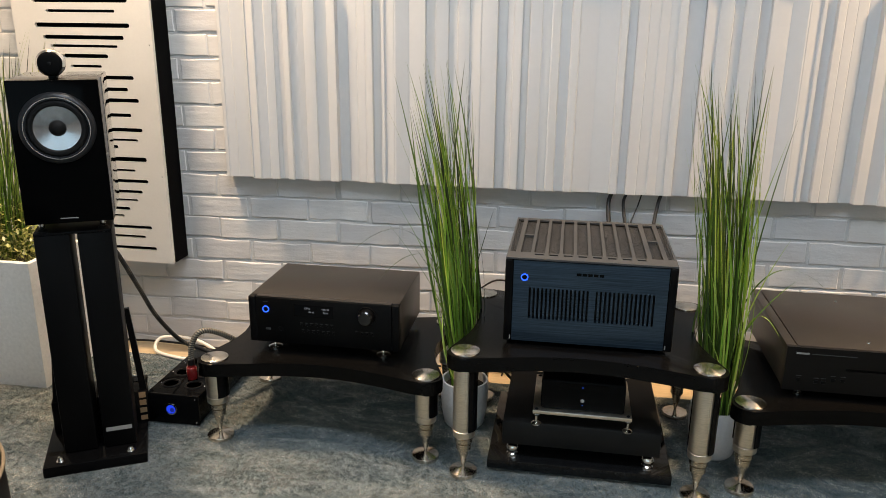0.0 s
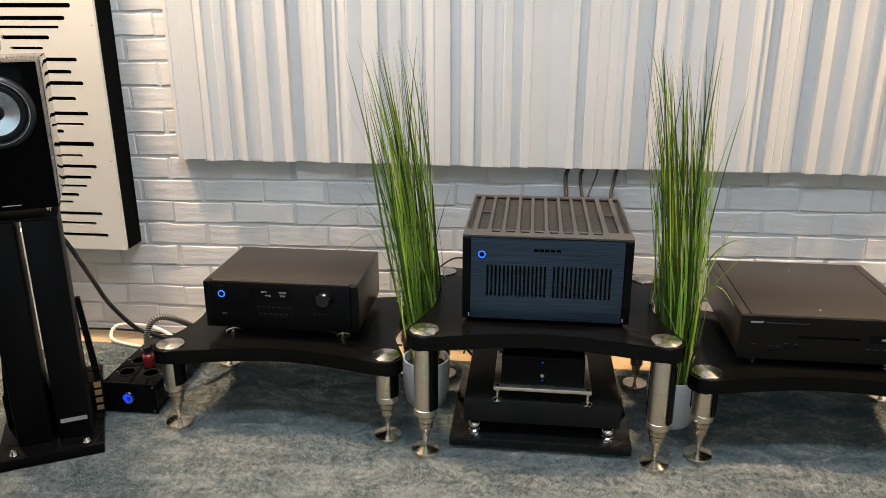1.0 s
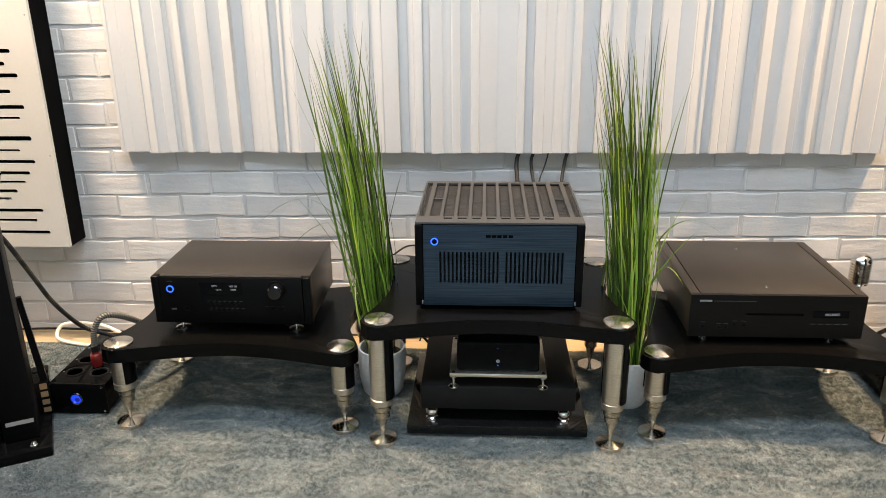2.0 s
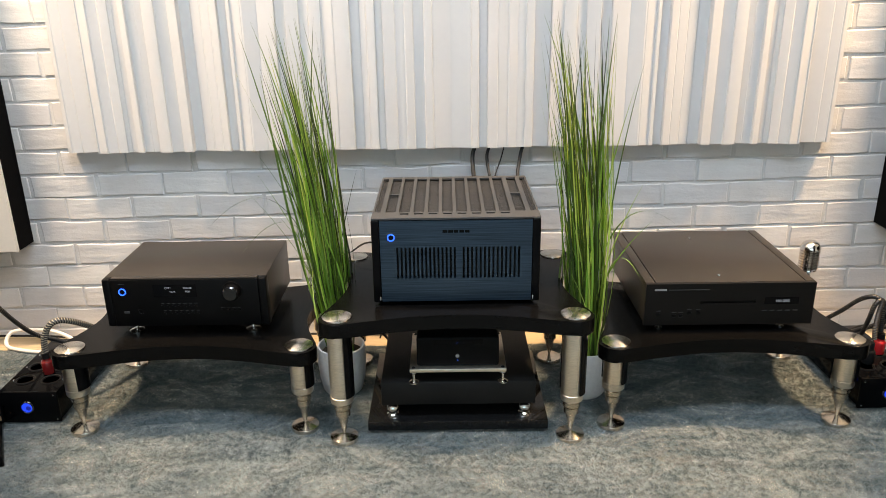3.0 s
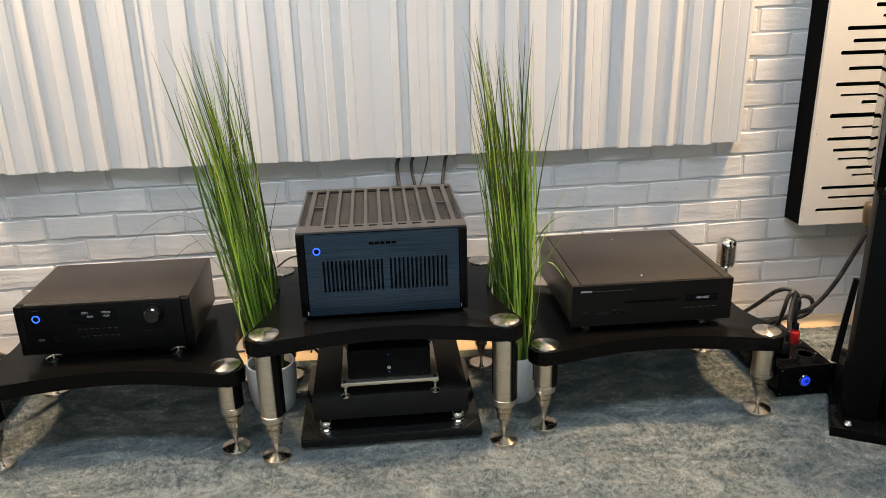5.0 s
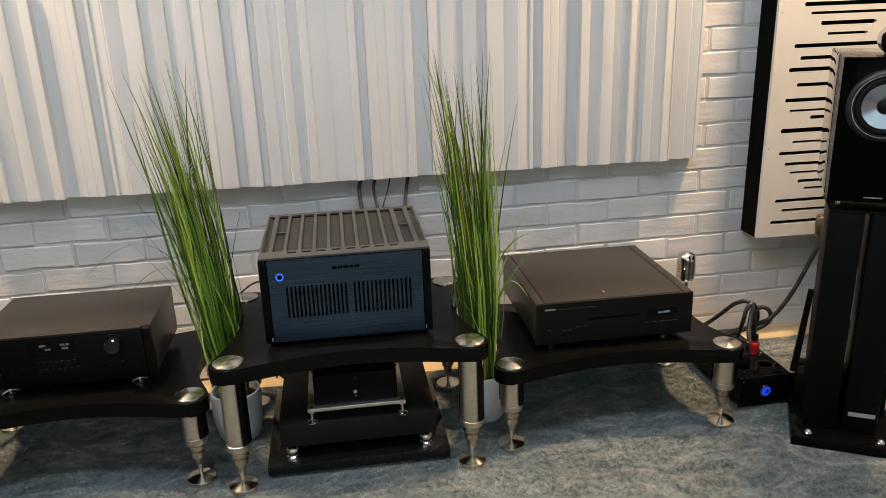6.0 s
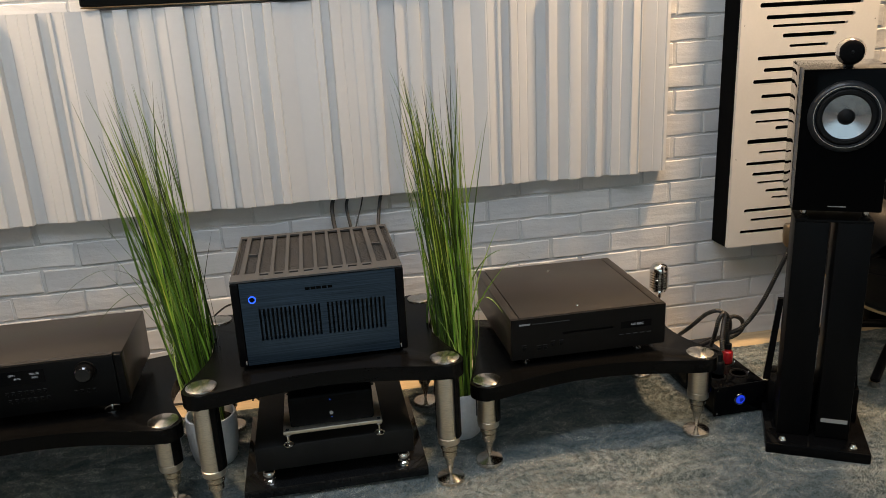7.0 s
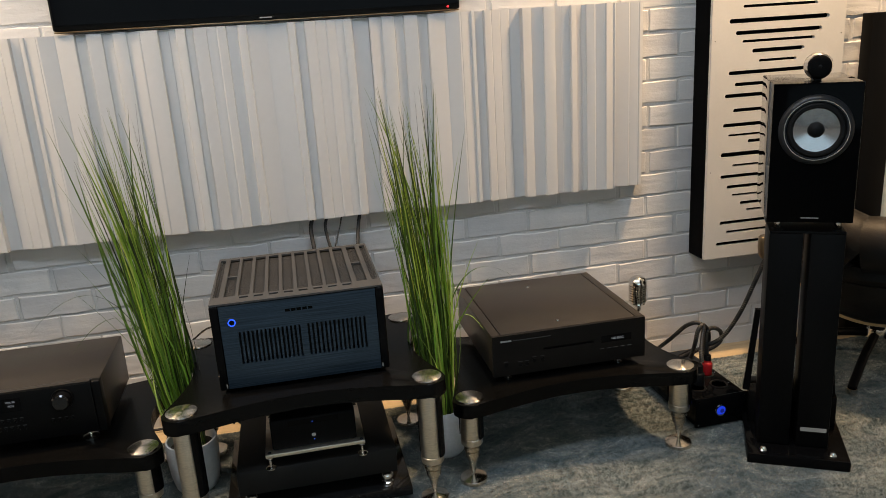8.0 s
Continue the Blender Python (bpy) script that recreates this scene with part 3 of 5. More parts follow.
def rack(x0, x1, y0, y1, top, label):
    ob = thing("equipment_rack", pose((x0 + x1) / 2, (y0 + y1) / 2, 0), label, "equipment rack", "black equipment racks")
    cx, cy = (x0 + x1) / 2, (y0 + y1) / 2
    out = [(x - cx, y - cy) for x, y in shelf_outline(x0, x1, y0, y1)]
    part("shelf_board", prism(bmesh.new(), out, top - 0.038, top, 0.004), SHELF, ob, "satin black board with inward-curved edges")
    low = top - 0.0385
    for x, y in ((x0, y0), (x1, y0), (x1, y1), (x0, y1)):
        m = Matrix.Translation((x - cx, y - cy, 0))
        post = part("post", L([(0.0, low), (0.0285, low), (0.0285, 0.1345), (0.0, 0.1345)], 40), STEEL, ob, "brushed steel cylinder post", m)
        part("collar", L([(0.0, 0.134), (0.0276, 0.134), (0.0296, 0.1325), (0.0296, 0.1305), (0.0288, 0.1295), (0.0288, 0.1165), (0.0278, 0.115), (0.0, 0.115)], 40), STEEL, post)
        part("spike", L([(0.0, 0.1148), (0.0185, 0.1148), (0.0185, 0.110), (0.0222, 0.1095), (0.0222, 0.0965), (0.0205, 0.0952), (0.0160, 0.0952), (0.0160, 0.0925), (0.0190, 0.0920), (0.0190, 0.0755), (0.0175, 0.0740), (0.0150, 0.0740), (0.0035, 0.021), (0.0, 0.019)], 36), SPIKE, post, "turned steel cone spike")
        part("floor_disc", L([(0.0, 0.0200), (0.006, 0.0200), (0.0358, 0.0125), (0.0368, 0.010), (0.0362, 0.001), (0.0, 0.001)], 40), TURNED, post, "dished steel floor disc")
        part("cap", L([(0.0, top + 0.0075), (0.030, top + 0.0055), (0.0365, top + 0.003), (0.037, top + 0.0002), (0.0, top + 0.0002)], 48), TURNED, post, "turned steel cap disc")
        bm = bmesh.new()
        arc = [math.radians(-62 + 210 * k / 20) for k in range(21)]
        prism(bm, [(0.0335 * math.cos(a), 0.0335 * math.sin(a)) for a in arc] + [(0.0300 * math.cos(a), 0.0300 * math.sin(a)) for a in reversed(arc)], 0.136, low - 0.0005)
        part("sleeve", bm, GLOSS, post, "black half sleeve round the back")
    return ob


rack(-0.998, -0.407, -0.074, 0.300, 0.246, "low black rack shelf on steel spiked posts, carrying an amplifier")
rack(-0.296, 0.291, -0.129, 0.296, 0.350, "taller black middle rack shelf on steel spiked posts")
rack(0.408, 1.007, -0.075, 0.300, 0.246, "low black rack shelf on steel spiked posts, carrying a disc player")


def spike_foot(parent, x, y, low, high, r=0.020):
    foot = part("spike_foot", L([(0.0, high), (r * 0.65, high), (r * 0.7, high - 0.003), (r * 0.3, high - 0.008), (0.0035, low + 0.006), (0.0, low + 0.004)], 20), CHROME, parent, "chrome spike foot", Matrix.Translation((x, y, 0)))
    part("coaster", L([(0.0, low + 0.005), (r * 0.7, low + 0.0045), (r, low + 0.002), (r, low), (0.0, low)], 24), CHROME, foot)


def led_ring(parent, x, y, z, r):
    t = r * 0.24
    ring = [(r - t, 0.0), (r - t, 0.0016), (r, 0.0016), (r, 0.0)]
    bm = bmesh.new()
    segs = 36
    loops = []
    for i in range(segs):
        a = 2 * math.pi * i / segs
        loops.append([bm.verts.new((x + q * math.cos(a), y - h, z + q * math.sin(a))) for q, h in ring])
    for i in range(segs):
        a, b = loops[i], loops[(i + 1) % segs]
        for k in range(3):
            bm.faces.new((a[k], a[k + 1], b[k + 1], b[k]))
    part("power_ring", bm, BLUE, parent, "glowing blue power ring")
    part("power_button", L([(0.0, 0.0022), (r * 0.6, 0.002), (r * 0.7, 0.0)], 24, m=facing(x, y, z)), FACE, parent)


# ---- power amplifier on the middle rack ----
amp = thing("power_amplifier", pose(0, -0.06, 0.350), "large black power amplifier with blue sheen painted on its brushed front and vented grey top", "amplifier")
W, H, D = 0.2085, 0.231, 0.395
part("body", B((-W + 0.006, 0.017, 0.012), (W - 0.006, D, H - 0.022), 0.003), CASE, amp)
for a, b, c, d in ((-W + 0.006, -W + 0.010, 0.017, D), (W - 0.010, W - 0.006, 0.017, D), (-W + 0.0102, W - 0.0102, D - 0.005, D), (-W + 0.0102, W - 0.0102, 0.017, 0.020)):
    part("case_wall", B((a, c, H - 0.0218), (b, d, H - 0.0037)), CASE, amp)
xs, zs = (-0.1875, 0.1875), (0.012, H - 0.006)
sl, sh = 0.074, 0.156
GROUPS = ((-0.148, -0.006), (0.016, 0.153))
pitch = 0.0098
cols = []
for g0, g1 in GROUPS:
    n = int((g1 - g0) / pitch)
    cols += [(g0 + k * (g1 - g0) / n, g0 + k * (g1 - g0) / n + 0.0052) for k in range(n + 1)]
lines = sorted({xs[0], xs[1], *[q for c in cols for q in c]})
bm = perforated(lines, [zs[0], sl, sh, zs[1]], lambda u, v: sl < v < sh and any(a < u < b for a, b in cols), lambda u, v, back: (u, 0.012 if back else -0.004, v))
# the blue of this black front is a reflection put into its colour
part("front_panel", bm, BLUESHEENFACE, amp, "brushed black front with painted-in blue sheen and vertical vent slots")
part("vent_mesh", B((-0.160, 0.0125, 0.068), (0.160, 0.016, 0.162)), VENT, amp)
for s in (-1, 1):
    part("side_cheek", B((min(s * 0.1885, s * W), -0.006, 0.010), (max(s * 0.1885, s * W), 0.022, H - 0.004), 0.004, 3), GLOSS, amp, "rounded gloss black cheek")
    # a small pale chip stands in for the highlight on the cheek's corner
    part("corner_glint", B((s * 0.1915 - 0.0015, -0.0072, 0.016), (s * 0.1915 + 0.0015, -0.0055, 0.026), 0.0006), PRINT, amp)
# the vented top: a frame with eight long openings and small ones before and beside them
t0, t1 = H - 0.0035, H + 0.001
X0, X1, Y0, Y1 = -W + 0.001, W - 0.001, -0.004, D
long_w = (X1 - X0 - 2 * 0.064) / 8
ys = [Y0, 0.026, 0.037, 0.048, D - 0.020, Y1]
openings = [(X0 + 0.066 + k * long_w, X0 + 0.066 + (k + 1) * long_w - 0.0085) for k in range(8)]
sides = [(X0 + 0.032, X0 + 0.058), (X1 - 0.058, X1 - 0.032)]
edges_x = [(X0 + 0.005, X0 + 0.020), (X1 - 0.020, X1 - 0.005)]


ymid = (ys[3] + ys[4]) / 2
small = [(a + 0.003, b - 0.003) for a, b in openings]
lines = sorted({X0, X1, *[q for c in openings + sides + edges_x + small for q in c]})


def vented(u, v):
    if ys[1] < v < ys[2]:
        return any(a < u < b for a, b in small)
    if ys[3] < v < ys[4]:
        return any(a < u < b for a, b in openings + edges_x) or abs(v - ymid) > 0.004 and any(a < u < b for a, b in sides)
    return False


bm = perforated(lines, [*ys[:4], ymid - 0.004, ymid + 0.004, *ys[4:]], vented, lambda u, v, back: (u, v, t0 if back else t1))
part("top_plate", bm, GREYTOP, amp, "grey anodised top plate with long vent openings")
bm = bmesh.new()
for a, b in openings + sides + edges_x:
    n = 62
    for k in range(n):
        y = ys[3] + (ys[4] - ys[3]) * k / n
        box(bm, (a, y, t0 - 0.0045), (b, y + 0.0037, t0 - 0.003))
part("vent_louvres", bm, LOUVRE, amp)
led_ring(amp, -0.1600, -0.0045, 0.1825, 0.0092)
bm = bmesh.new()
x = -0.033
for w in (0.012, 0.012, 0.011, 0.011, 0.011):
    box(bm, (x, -0.0048, 0.1935), (x + w, -0.0038, 0.2005))
    x += 0.0138
part("maker_badge", bm, DARKPRINT, amp)
part("power_legend", B((-0.169, -0.0047, 0.1935), (-0.150, -0.0038, 0.1947)), DIMPRINT, amp)
for x, y in ((-0.16, 0.04), (0.16, 0.04), (-0.16, 0.34), (0.16, 0.34)):
    part("foot", L([(0.0, 0.013), (0.018, 0.013), (0.017, 0.0), (0.0, 0.0)], 20, (x, y, 0)), RUBBER, amp)
part("terminal_block", B((-0.15, D, 0.05), (0.15, D + 0.025, 0.13), 0.003), RUBBER, amp)

# ---- integrated amplifier on the rack to its side ----
ra = thing("integrated_amplifier", pose(-0.7065, 0.0, 0.246), "low black integrated amplifier with blue ring and volume knob", "amplifier")
W, H, D = 0.2135, 0.163, 0.29
part("body", B((-W + 0.002, 0.010, 0.030), (W - 0.002, D, H), 0.0025), CASE, ra)
bm = B((-0.192, -0.006, 0.029), (0.192, 0.0105, H - 0.003), 0.0015)
part("front_panel", bm, FACE, ra)
for s in (-1, 1):
    part("side_cheek", B((min(s * 0.1925, s * W), -0.007, 0.028), (max(s * 0.1925, s * W), 0.024, H - 0.001), 0.004, 3), FACE, ra)
part("top_lip", B((-0.19, -0.004, H - 0.0028), (0.19, 0.012, H + 0.0006), 0.0008), CASE, ra)
led_ring(ra, -0.163, -0.0065, 0.127, 0.0098)
part("display_window", B((-0.082, -0.0072, 0.112), (0.030, -0.0058, 0.146)), GLOSS, ra)
words("OPT1", 0.0068, WHITEGLOW, ra, -0.043, -0.0078, 0.1345)
words("44.1K", 0.0068, WHITEGLOW, ra, -0.032, -0.0078, 0.1245)
words("VOL 50", 0.0068, WHITEGLOW, ra, 0.008, -0.0078, 0.1345)
words("PCM", 0.0068, WHITEGLOW, ra, 0.008, -0.0078, 0.1245)
knob = part("volume_knob", L([(0.0, 0.028), (0.017, 0.0265), (0.0205, 0.023), (0.0222, 0.0), (0.0, 0.0)], 40, m=facing(0.124, -0.006, 0.127)), LACQUER, ra, "black glossy volume knob")
part("knob_ring", L([(0.0225, 0.0), (0.0225, 0.003), (0.0255, 0.003), (0.0265, 0.0)], 40, m=facing(0.124, -0.006, 0.127)), FACE, knob)
for row, z in enumerate((0.086, 0.066)):
    for k in range(7):
        part("input_button", L([(0.0, 0.003), (0.0032, 0.0028), (0.0038, 0.0)], 14, m=facing(-0.062 + row * 0.004 + k * 0.0145, -0.006, z)), FACE, ra)
        part("button_legend", B((-0.066 + row * 0.004 + k * 0.0145, -0.0067, z + 0.0065), (-0.058 + row * 0.004 + k * 0.0145, -0.0058, z + 0.0078)), DIMPRINT, ra)
for k in range(4):
    part("tone_button", L([(0.0, 0.003), (0.0032, 0.0028), (0.0038, 0.0)], 14, m=facing(0.094 + k * 0.0145, -0.006, 0.072)), FACE, ra)
    part("button_legend", B((0.090 + k * 0.0145, -0.0067, 0.0785), (0.098 + k * 0.0145, -0.0058, 0.0798)), DIMPRINT, ra)
part("power_legend", B((-0.170, -0.0067, 0.148), (-0.156, -0.0058, 0.1495)), DIMPRINT, ra)
part("usb_port", B((-0.166, -0.0075, 0.066), (-0.152, -0.0058, 0.072), 0.0006), DIMPRINT, ra)
part("headphone_socket", L([(0.0045, 0.0), (0.0045, 0.002), (0.0075, 0.002), (0.008, 0.0)], 20, m=facing(-0.123, -0.006, 0.070)), FACE, ra)
for x, y in ((-0.155, 0.03), (0.160, 0.03), (-0.155, 0.25), (0.160, 0.25)):
    spike_foot(ra, x, y, 0.0, 0.030)

# ---- disc player on the other side rack ----
cd = thing("disc_player", pose(0.7085, -0.015, 0.246), "flat black disc player with slot tray and small display", "disc player")
W, H, D = 0.2185, 0.136, 0.415
part("body", B((-W + 0.003, 0.008, 0.019), (W - 0.003, D, H - 0.004), 0.002), CASE, cd)
bm = bmesh.new()
box(bm, (-W + 0.026, 0.004, H - 0.0038), (W - 0.026, D, H), 0.001)
part("lid", bm, CASE, cd, "dark lid plate with two small screws")
for s in (-1, 1):
    part("side_rail", B((min(s * (W - 0.0235), s * W), 0.004, H - 0.018), (max(s * (W - 0.0235), s * W), D, H), 0.0015), CASE, cd)
for x, y in ((-0.015, 0.05), (-0.005, 0.345)):
    part("screw", L([(0.0, H + 0.0022), (0.0038, H + 0.0018), (0.0045, H)], 14, (x, y, 0)), CHROME, cd)
bm = bmesh.new()
for a, b in (((-W, 0.019), (W, 0.080)), ((-W, 0.0865), (W, H - 0.001)), ((-W, 0.080), (-0.076, 0.0865)), ((0.068, 0.080), (W, 0.0865))):
    box(bm, (a[0], -0.006, a[1]), (b[0], 0.008, b[1]))
part("front_panel", bm, BROWNFACE, cd, "thick black front with a disc slot")
part("tray", B((-0.0755, -0.0015, 0.0805), (0.0675, 0.008, 0.086)), GLOSS, cd)
part("display_window", B((0.090, -0.0070, 0.076), (0.178, -0.0058, 0.095)), GLOSS, cd)
words("NO DISC", 0.0088, WHITEGLOW, cd, 0.137, -0.0076, 0.0825)
part("maker_badge", B((-0.196, -0.0070, 0.117), (-0.166, -0.0058, 0.1215)), PRINT, cd)
part("model_legend", B((-0.160, -0.0068, 0.1178), (-0.055, -0.0058, 0.1195)), DIMPRINT, cd)
for x, z in ((-0.183, 0.050), (-0.142, 0.046), (-0.125, 0.046), (-0.103, 0.054), (-0.080, 0.054)):
    part("push_button", B((x - 0.005, -0.0085, z - 0.004), (x + 0.005, -0.0058, z + 0.004), 0.001), FACE, cd)
    part("button_legend", B((x - 0.006, -0.0067, z + 0.009), (x + 0.006, -0.0058, z + 0.0105)), DIMPRINT, cd)
for x in (-0.142, -0.125):
    part("format_mark", B((x - 0.0045, -0.0067, z - 0.013), (x + 0.0045, -0.0058, z - 0.008)), DIMPRINT, cd)
for k in range(5):
    part("transport_button", B((0.086 + k * 0.020, -0.0075, 0.057), (0.098 + k * 0.020, -0.0058, 0.0592), 0.0006), DIMPRINT, cd)
for x, y in ((-0.172, 0.02), (0.150, 0.02), (-0.172, 0.37), (0.150, 0.37)):
    spike_foot(cd, x, y, 0.0, 0.020, 0.010)

# ---- source stack under the middle rack ----
gr = thing("granite_base", pose(0, 0.055, 0), "polished black granite base plate on small feet on the carpet", "base plate")
part("plate", B((-0.236, -0.165, 0.012), (0.236, 0.225, 0.038), 0.002), GRANITE, gr)
for x in (-0.205, 0.205):
    for y in (-0.14, 0.2):
        part("foot", L([(0.0, 0.0125), (0.010, 0.0125), (0.010, 0.003), (0.004, -0.002), (0.0, -0.002)], 16, (x, y, 0)), CHROME, gr)
sb = thing("isolation_slab", pose(0, 0.05, 0.038), "thick black isolation slab on steel ball feet", "isolation platform")
part("slab", B((-0.199, -0.145, 0.042), (0.203, 0.165, 0.108), 0.002), SLAB, sb)
for x in (-0.172, 0.176):
    for y in (-0.125, 0.14):
        part("ball_foot", L([(0.0, 0.0418), (0.006, 0.0418), (0.006, 0.036), (0.012, 0.033), (0.0165, 0.025), (0.0165, 0.018), (0.012, 0.009), (0.015, 0.0065), (0.016, 0.0), (0.0, 0.0)], 24, (x, y, 0)), CHROME, sb, "steel ball foot")
st = thing("streamer", pose(0, -0.02, 0.146), "small black streamer box on a silver plate with spikes", "streamer")
part("silver_plate", B((-0.123, -0.082, 0.032), (0.126, 0.13, 0.042), 0.002), STEEL, st, "brushed silver support plate")
part("body", B((-0.104, -0.068, 0.042), (0.107, 0.125, 0.125), 0.006, 3), SATIN, st)
part("front_window", B((-0.06, -0.0695, 0.105), (0.065, -0.0678, 0.118)), GLOSS, st)
part("indicator", L([(0.0, 0.002), (0.0012, 0.0)], 8, m=facing(0.0, -0.0695, 0.110)), BLUE, st)
part("indicator", L([(0.0, 0.002), (0.0013, 0.0)], 8, m=facing(0.001, -0.068, 0.060)), BLUE, st)
part("maker_badge", L([(0.0, 0.001), (0.0045, 0.001), (0.0050, 0.0)], 16, m=facing(0.0005, -0.068, 0.072)), PRINT, st)
for x in (-0.113, 0.117):
    for y in (-0.073, 0.12):
        spike_foot(st, x, y, 0.0, 0.0315, 0.013)
        part("corner_bolt", L([(0.0, 0.044), (0.004, 0.0438), (0.005, 0.042)], 12, (x, y, 0)), RUBBER, st)

# ---- loudspeakers on stands ----


def stand_and_speaker(x, y, turn, side):
    m = pose(x, y, 0, 0, 0, turn)
    sd = thing("speaker_stand", m, "tall black speaker stand with twin columns on a gloss plinth", "speaker stand", "speaker stands")
    ox = -0.010 * side
    part("base_plate", B((ox - 0.126, -0.060, 0.0), (ox + 0.126, 0.240, 0.030), 0.003), GLOSS, sd)
    for a, b in ((-0.088, -0.008), (0.009, 0.089)):
        part("column", B((a, 0.0, 0.032), (b, 0.105, 0.628), 0.003), SATIN, sd, "satin black column")
    part("top_plate", B((-0.088, 0.0, 0.6285), (0.089, 0.16, 0.634), 0.001), SATIN, sd)
    part("cable_box", B((ox - 0.115, 0.118, 0.0305), (ox + 0.132 * (side > 0) + 0.115 * (side < 0), 0.228, 0.125), 0.003), GLOSS, sd)
    for q in (-1, 1):
        bm = bmesh.new()
        face = [(q * 0.121, 0.1255), (q * 0.103, 0.1255), (q * 0.084, 0.372), (q * 0.098, 0.372)]
        f = [bm.verts.new((a, 0.128, b)) for a, b in face]
        k = [bm.verts.new((a, 0.142, b)) for a, b in face]
        bm.faces.new(f)
        bm.faces.new(k[::-1])
        for i in range(4):
            bm.faces.new((f[i], k[i], k[(i + 1) % 4], f[(i + 1) % 4]))
        part("strut", bm, SATIN, sd, "slanting black strut")
    for k in range(4 if side > 0 else 0):
        part("sticker", B((0.099, 0.1172, 0.036 + k * 0.023), (0.117, 0.1182, 0.050 + k * 0.024)), TAN, sd)
    for a in (-0.085, 0.085):
        part("screw", L([(0.0, 0.044), (0.006, 0.043), (0.008, 0.036), (0.011, 0.033), (0.011, 0.0302), (0.0, 0.0302)], 16, (ox + a, -0.035, 0)), CHROME, sd)
    part("maker_badge", B((0.018, -0.0012, 0.078), (0.082, 0.0002, 0.089)), PRINT, sd)
    sp = thing("loudspeaker", m @ Matrix.Translation((0, 0, 0.634)), "gloss black bookshelf loudspeaker with silver cone and tweeter pod", "loudspeaker", "loudspeakers")
    part("cabinet", B((-0.0985, -0.002, 0.026), (0.0985, 0.275, 0.3665), 0.004), LACQUER, sp)
    part("baffle", B((-0.0985, -0.012, 0.026), (0.0985, -0.0022, 0.3665), 0.002), BAFFLE, sp)
    wz = 0.256
    at = facing(0, -0.012, wz)
    ring = part("woofer_ring", L([(0.066, 0.0065), (0.068, 0.0105), (0.0735, 0.0105), (0.081, 0.006), (0.084, 0.0)], 64, m=at), SURROUND, sp)
    part("chrome_ring", L([(0.0698, 0.0104), (0.0706, 0.0124), (0.0724, 0.0124), (0.0732, 0.0104)], 64, m=at), CHROME, ring)
    part("surround", L([(0.0510, 0.0070), (0.055, 0.0112), (0.061, 0.0116), (0.0665, 0.0066)], 64, m=at), RUBBER, sp, "black rubber roll surround")
    part("cone", L([(0.010, 0.0008), (0.016, 0.0012), (0.030, 0.0035), (0.0520, 0.0076)], 64, m=at), CONE, sp, "silver woven cone")
    part("phase_plug", L([(0.0, 0.0150), (0.006, 0.0145), (0.013, 0.0120), (0.018, 0.006), (0.0190, 0.0012), (0.0, 0.0012)], 32, m=at), RUBBER, sp)
    part("tweeter_neck", B((-0.009, 0.015, 0.3667), (0.009, 0.06, 0.374), 0.003), RUBBER, sp)
    prof = [(0.0, -0.004)] + [(0.032 * math.sin(a), 0.0305 * math.cos(a)) for a in (0.75, 0.95, 1.15, 1.4, 1.57)] + [(0.0305, -0.02), (0.022, -0.07), (0.012, -0.12), (0.0, -0.14)]
    prof[0] = (0.0, 0.0225)
    tw = part("tweeter_pod", L(prof, 40, m=facing(0, 0.020, 0.4035)), CHROME, sp, "polished bullet-shaped tweeter pod")
    part("grille", L([(0.0, 0.0305)] + [(0.0264 * math.sin(a), 0.0225 + 0.0082 * math.cos(a)) for a in (0.3, 0.6, 0.9, 1.2, 1.45)] + [(0.0264, 0.016)], 36, m=facing(0, 0.020, 0.4035)), FELT, tw, "black dome grille")
    part("dome", L([(0.0, 0.0325), (0.003, 0.0318), (0.0045, 0.0302)], 16, m=facing(0, 0.020, 0.4035)), RUBBER, tw)
    part("maker_badge", B((-0.020, -0.0128, 0.0370), (0.020, -0.0118, 0.0393)), PRINT, sp)
    for a in (-0.068, 0.070):
        for b in (0.02, 0.24):
            foot = part("spike", L([(0.0, 0.0258), (0.008, 0.0258), (0.008, 0.018), (0.006, 0.010), (0.002, 0.004), (0.0, 0.004)], 16, (a, b, 0)), CHROME, sp)
            part("coaster", L([(0.0, 0.007), (0.008, 0.0065), (0.013, 0.003), (0.013, 0.0), (0.0, 0.0)], 18, (a, b, 0)), RUBBER, foot)


stand_and_speaker(-1.2625, -0.2355, 28.8, 1)
stand_and_speaker(1.265, -0.2175, -28.7, -1)

# ---- power distributors on the carpet ----


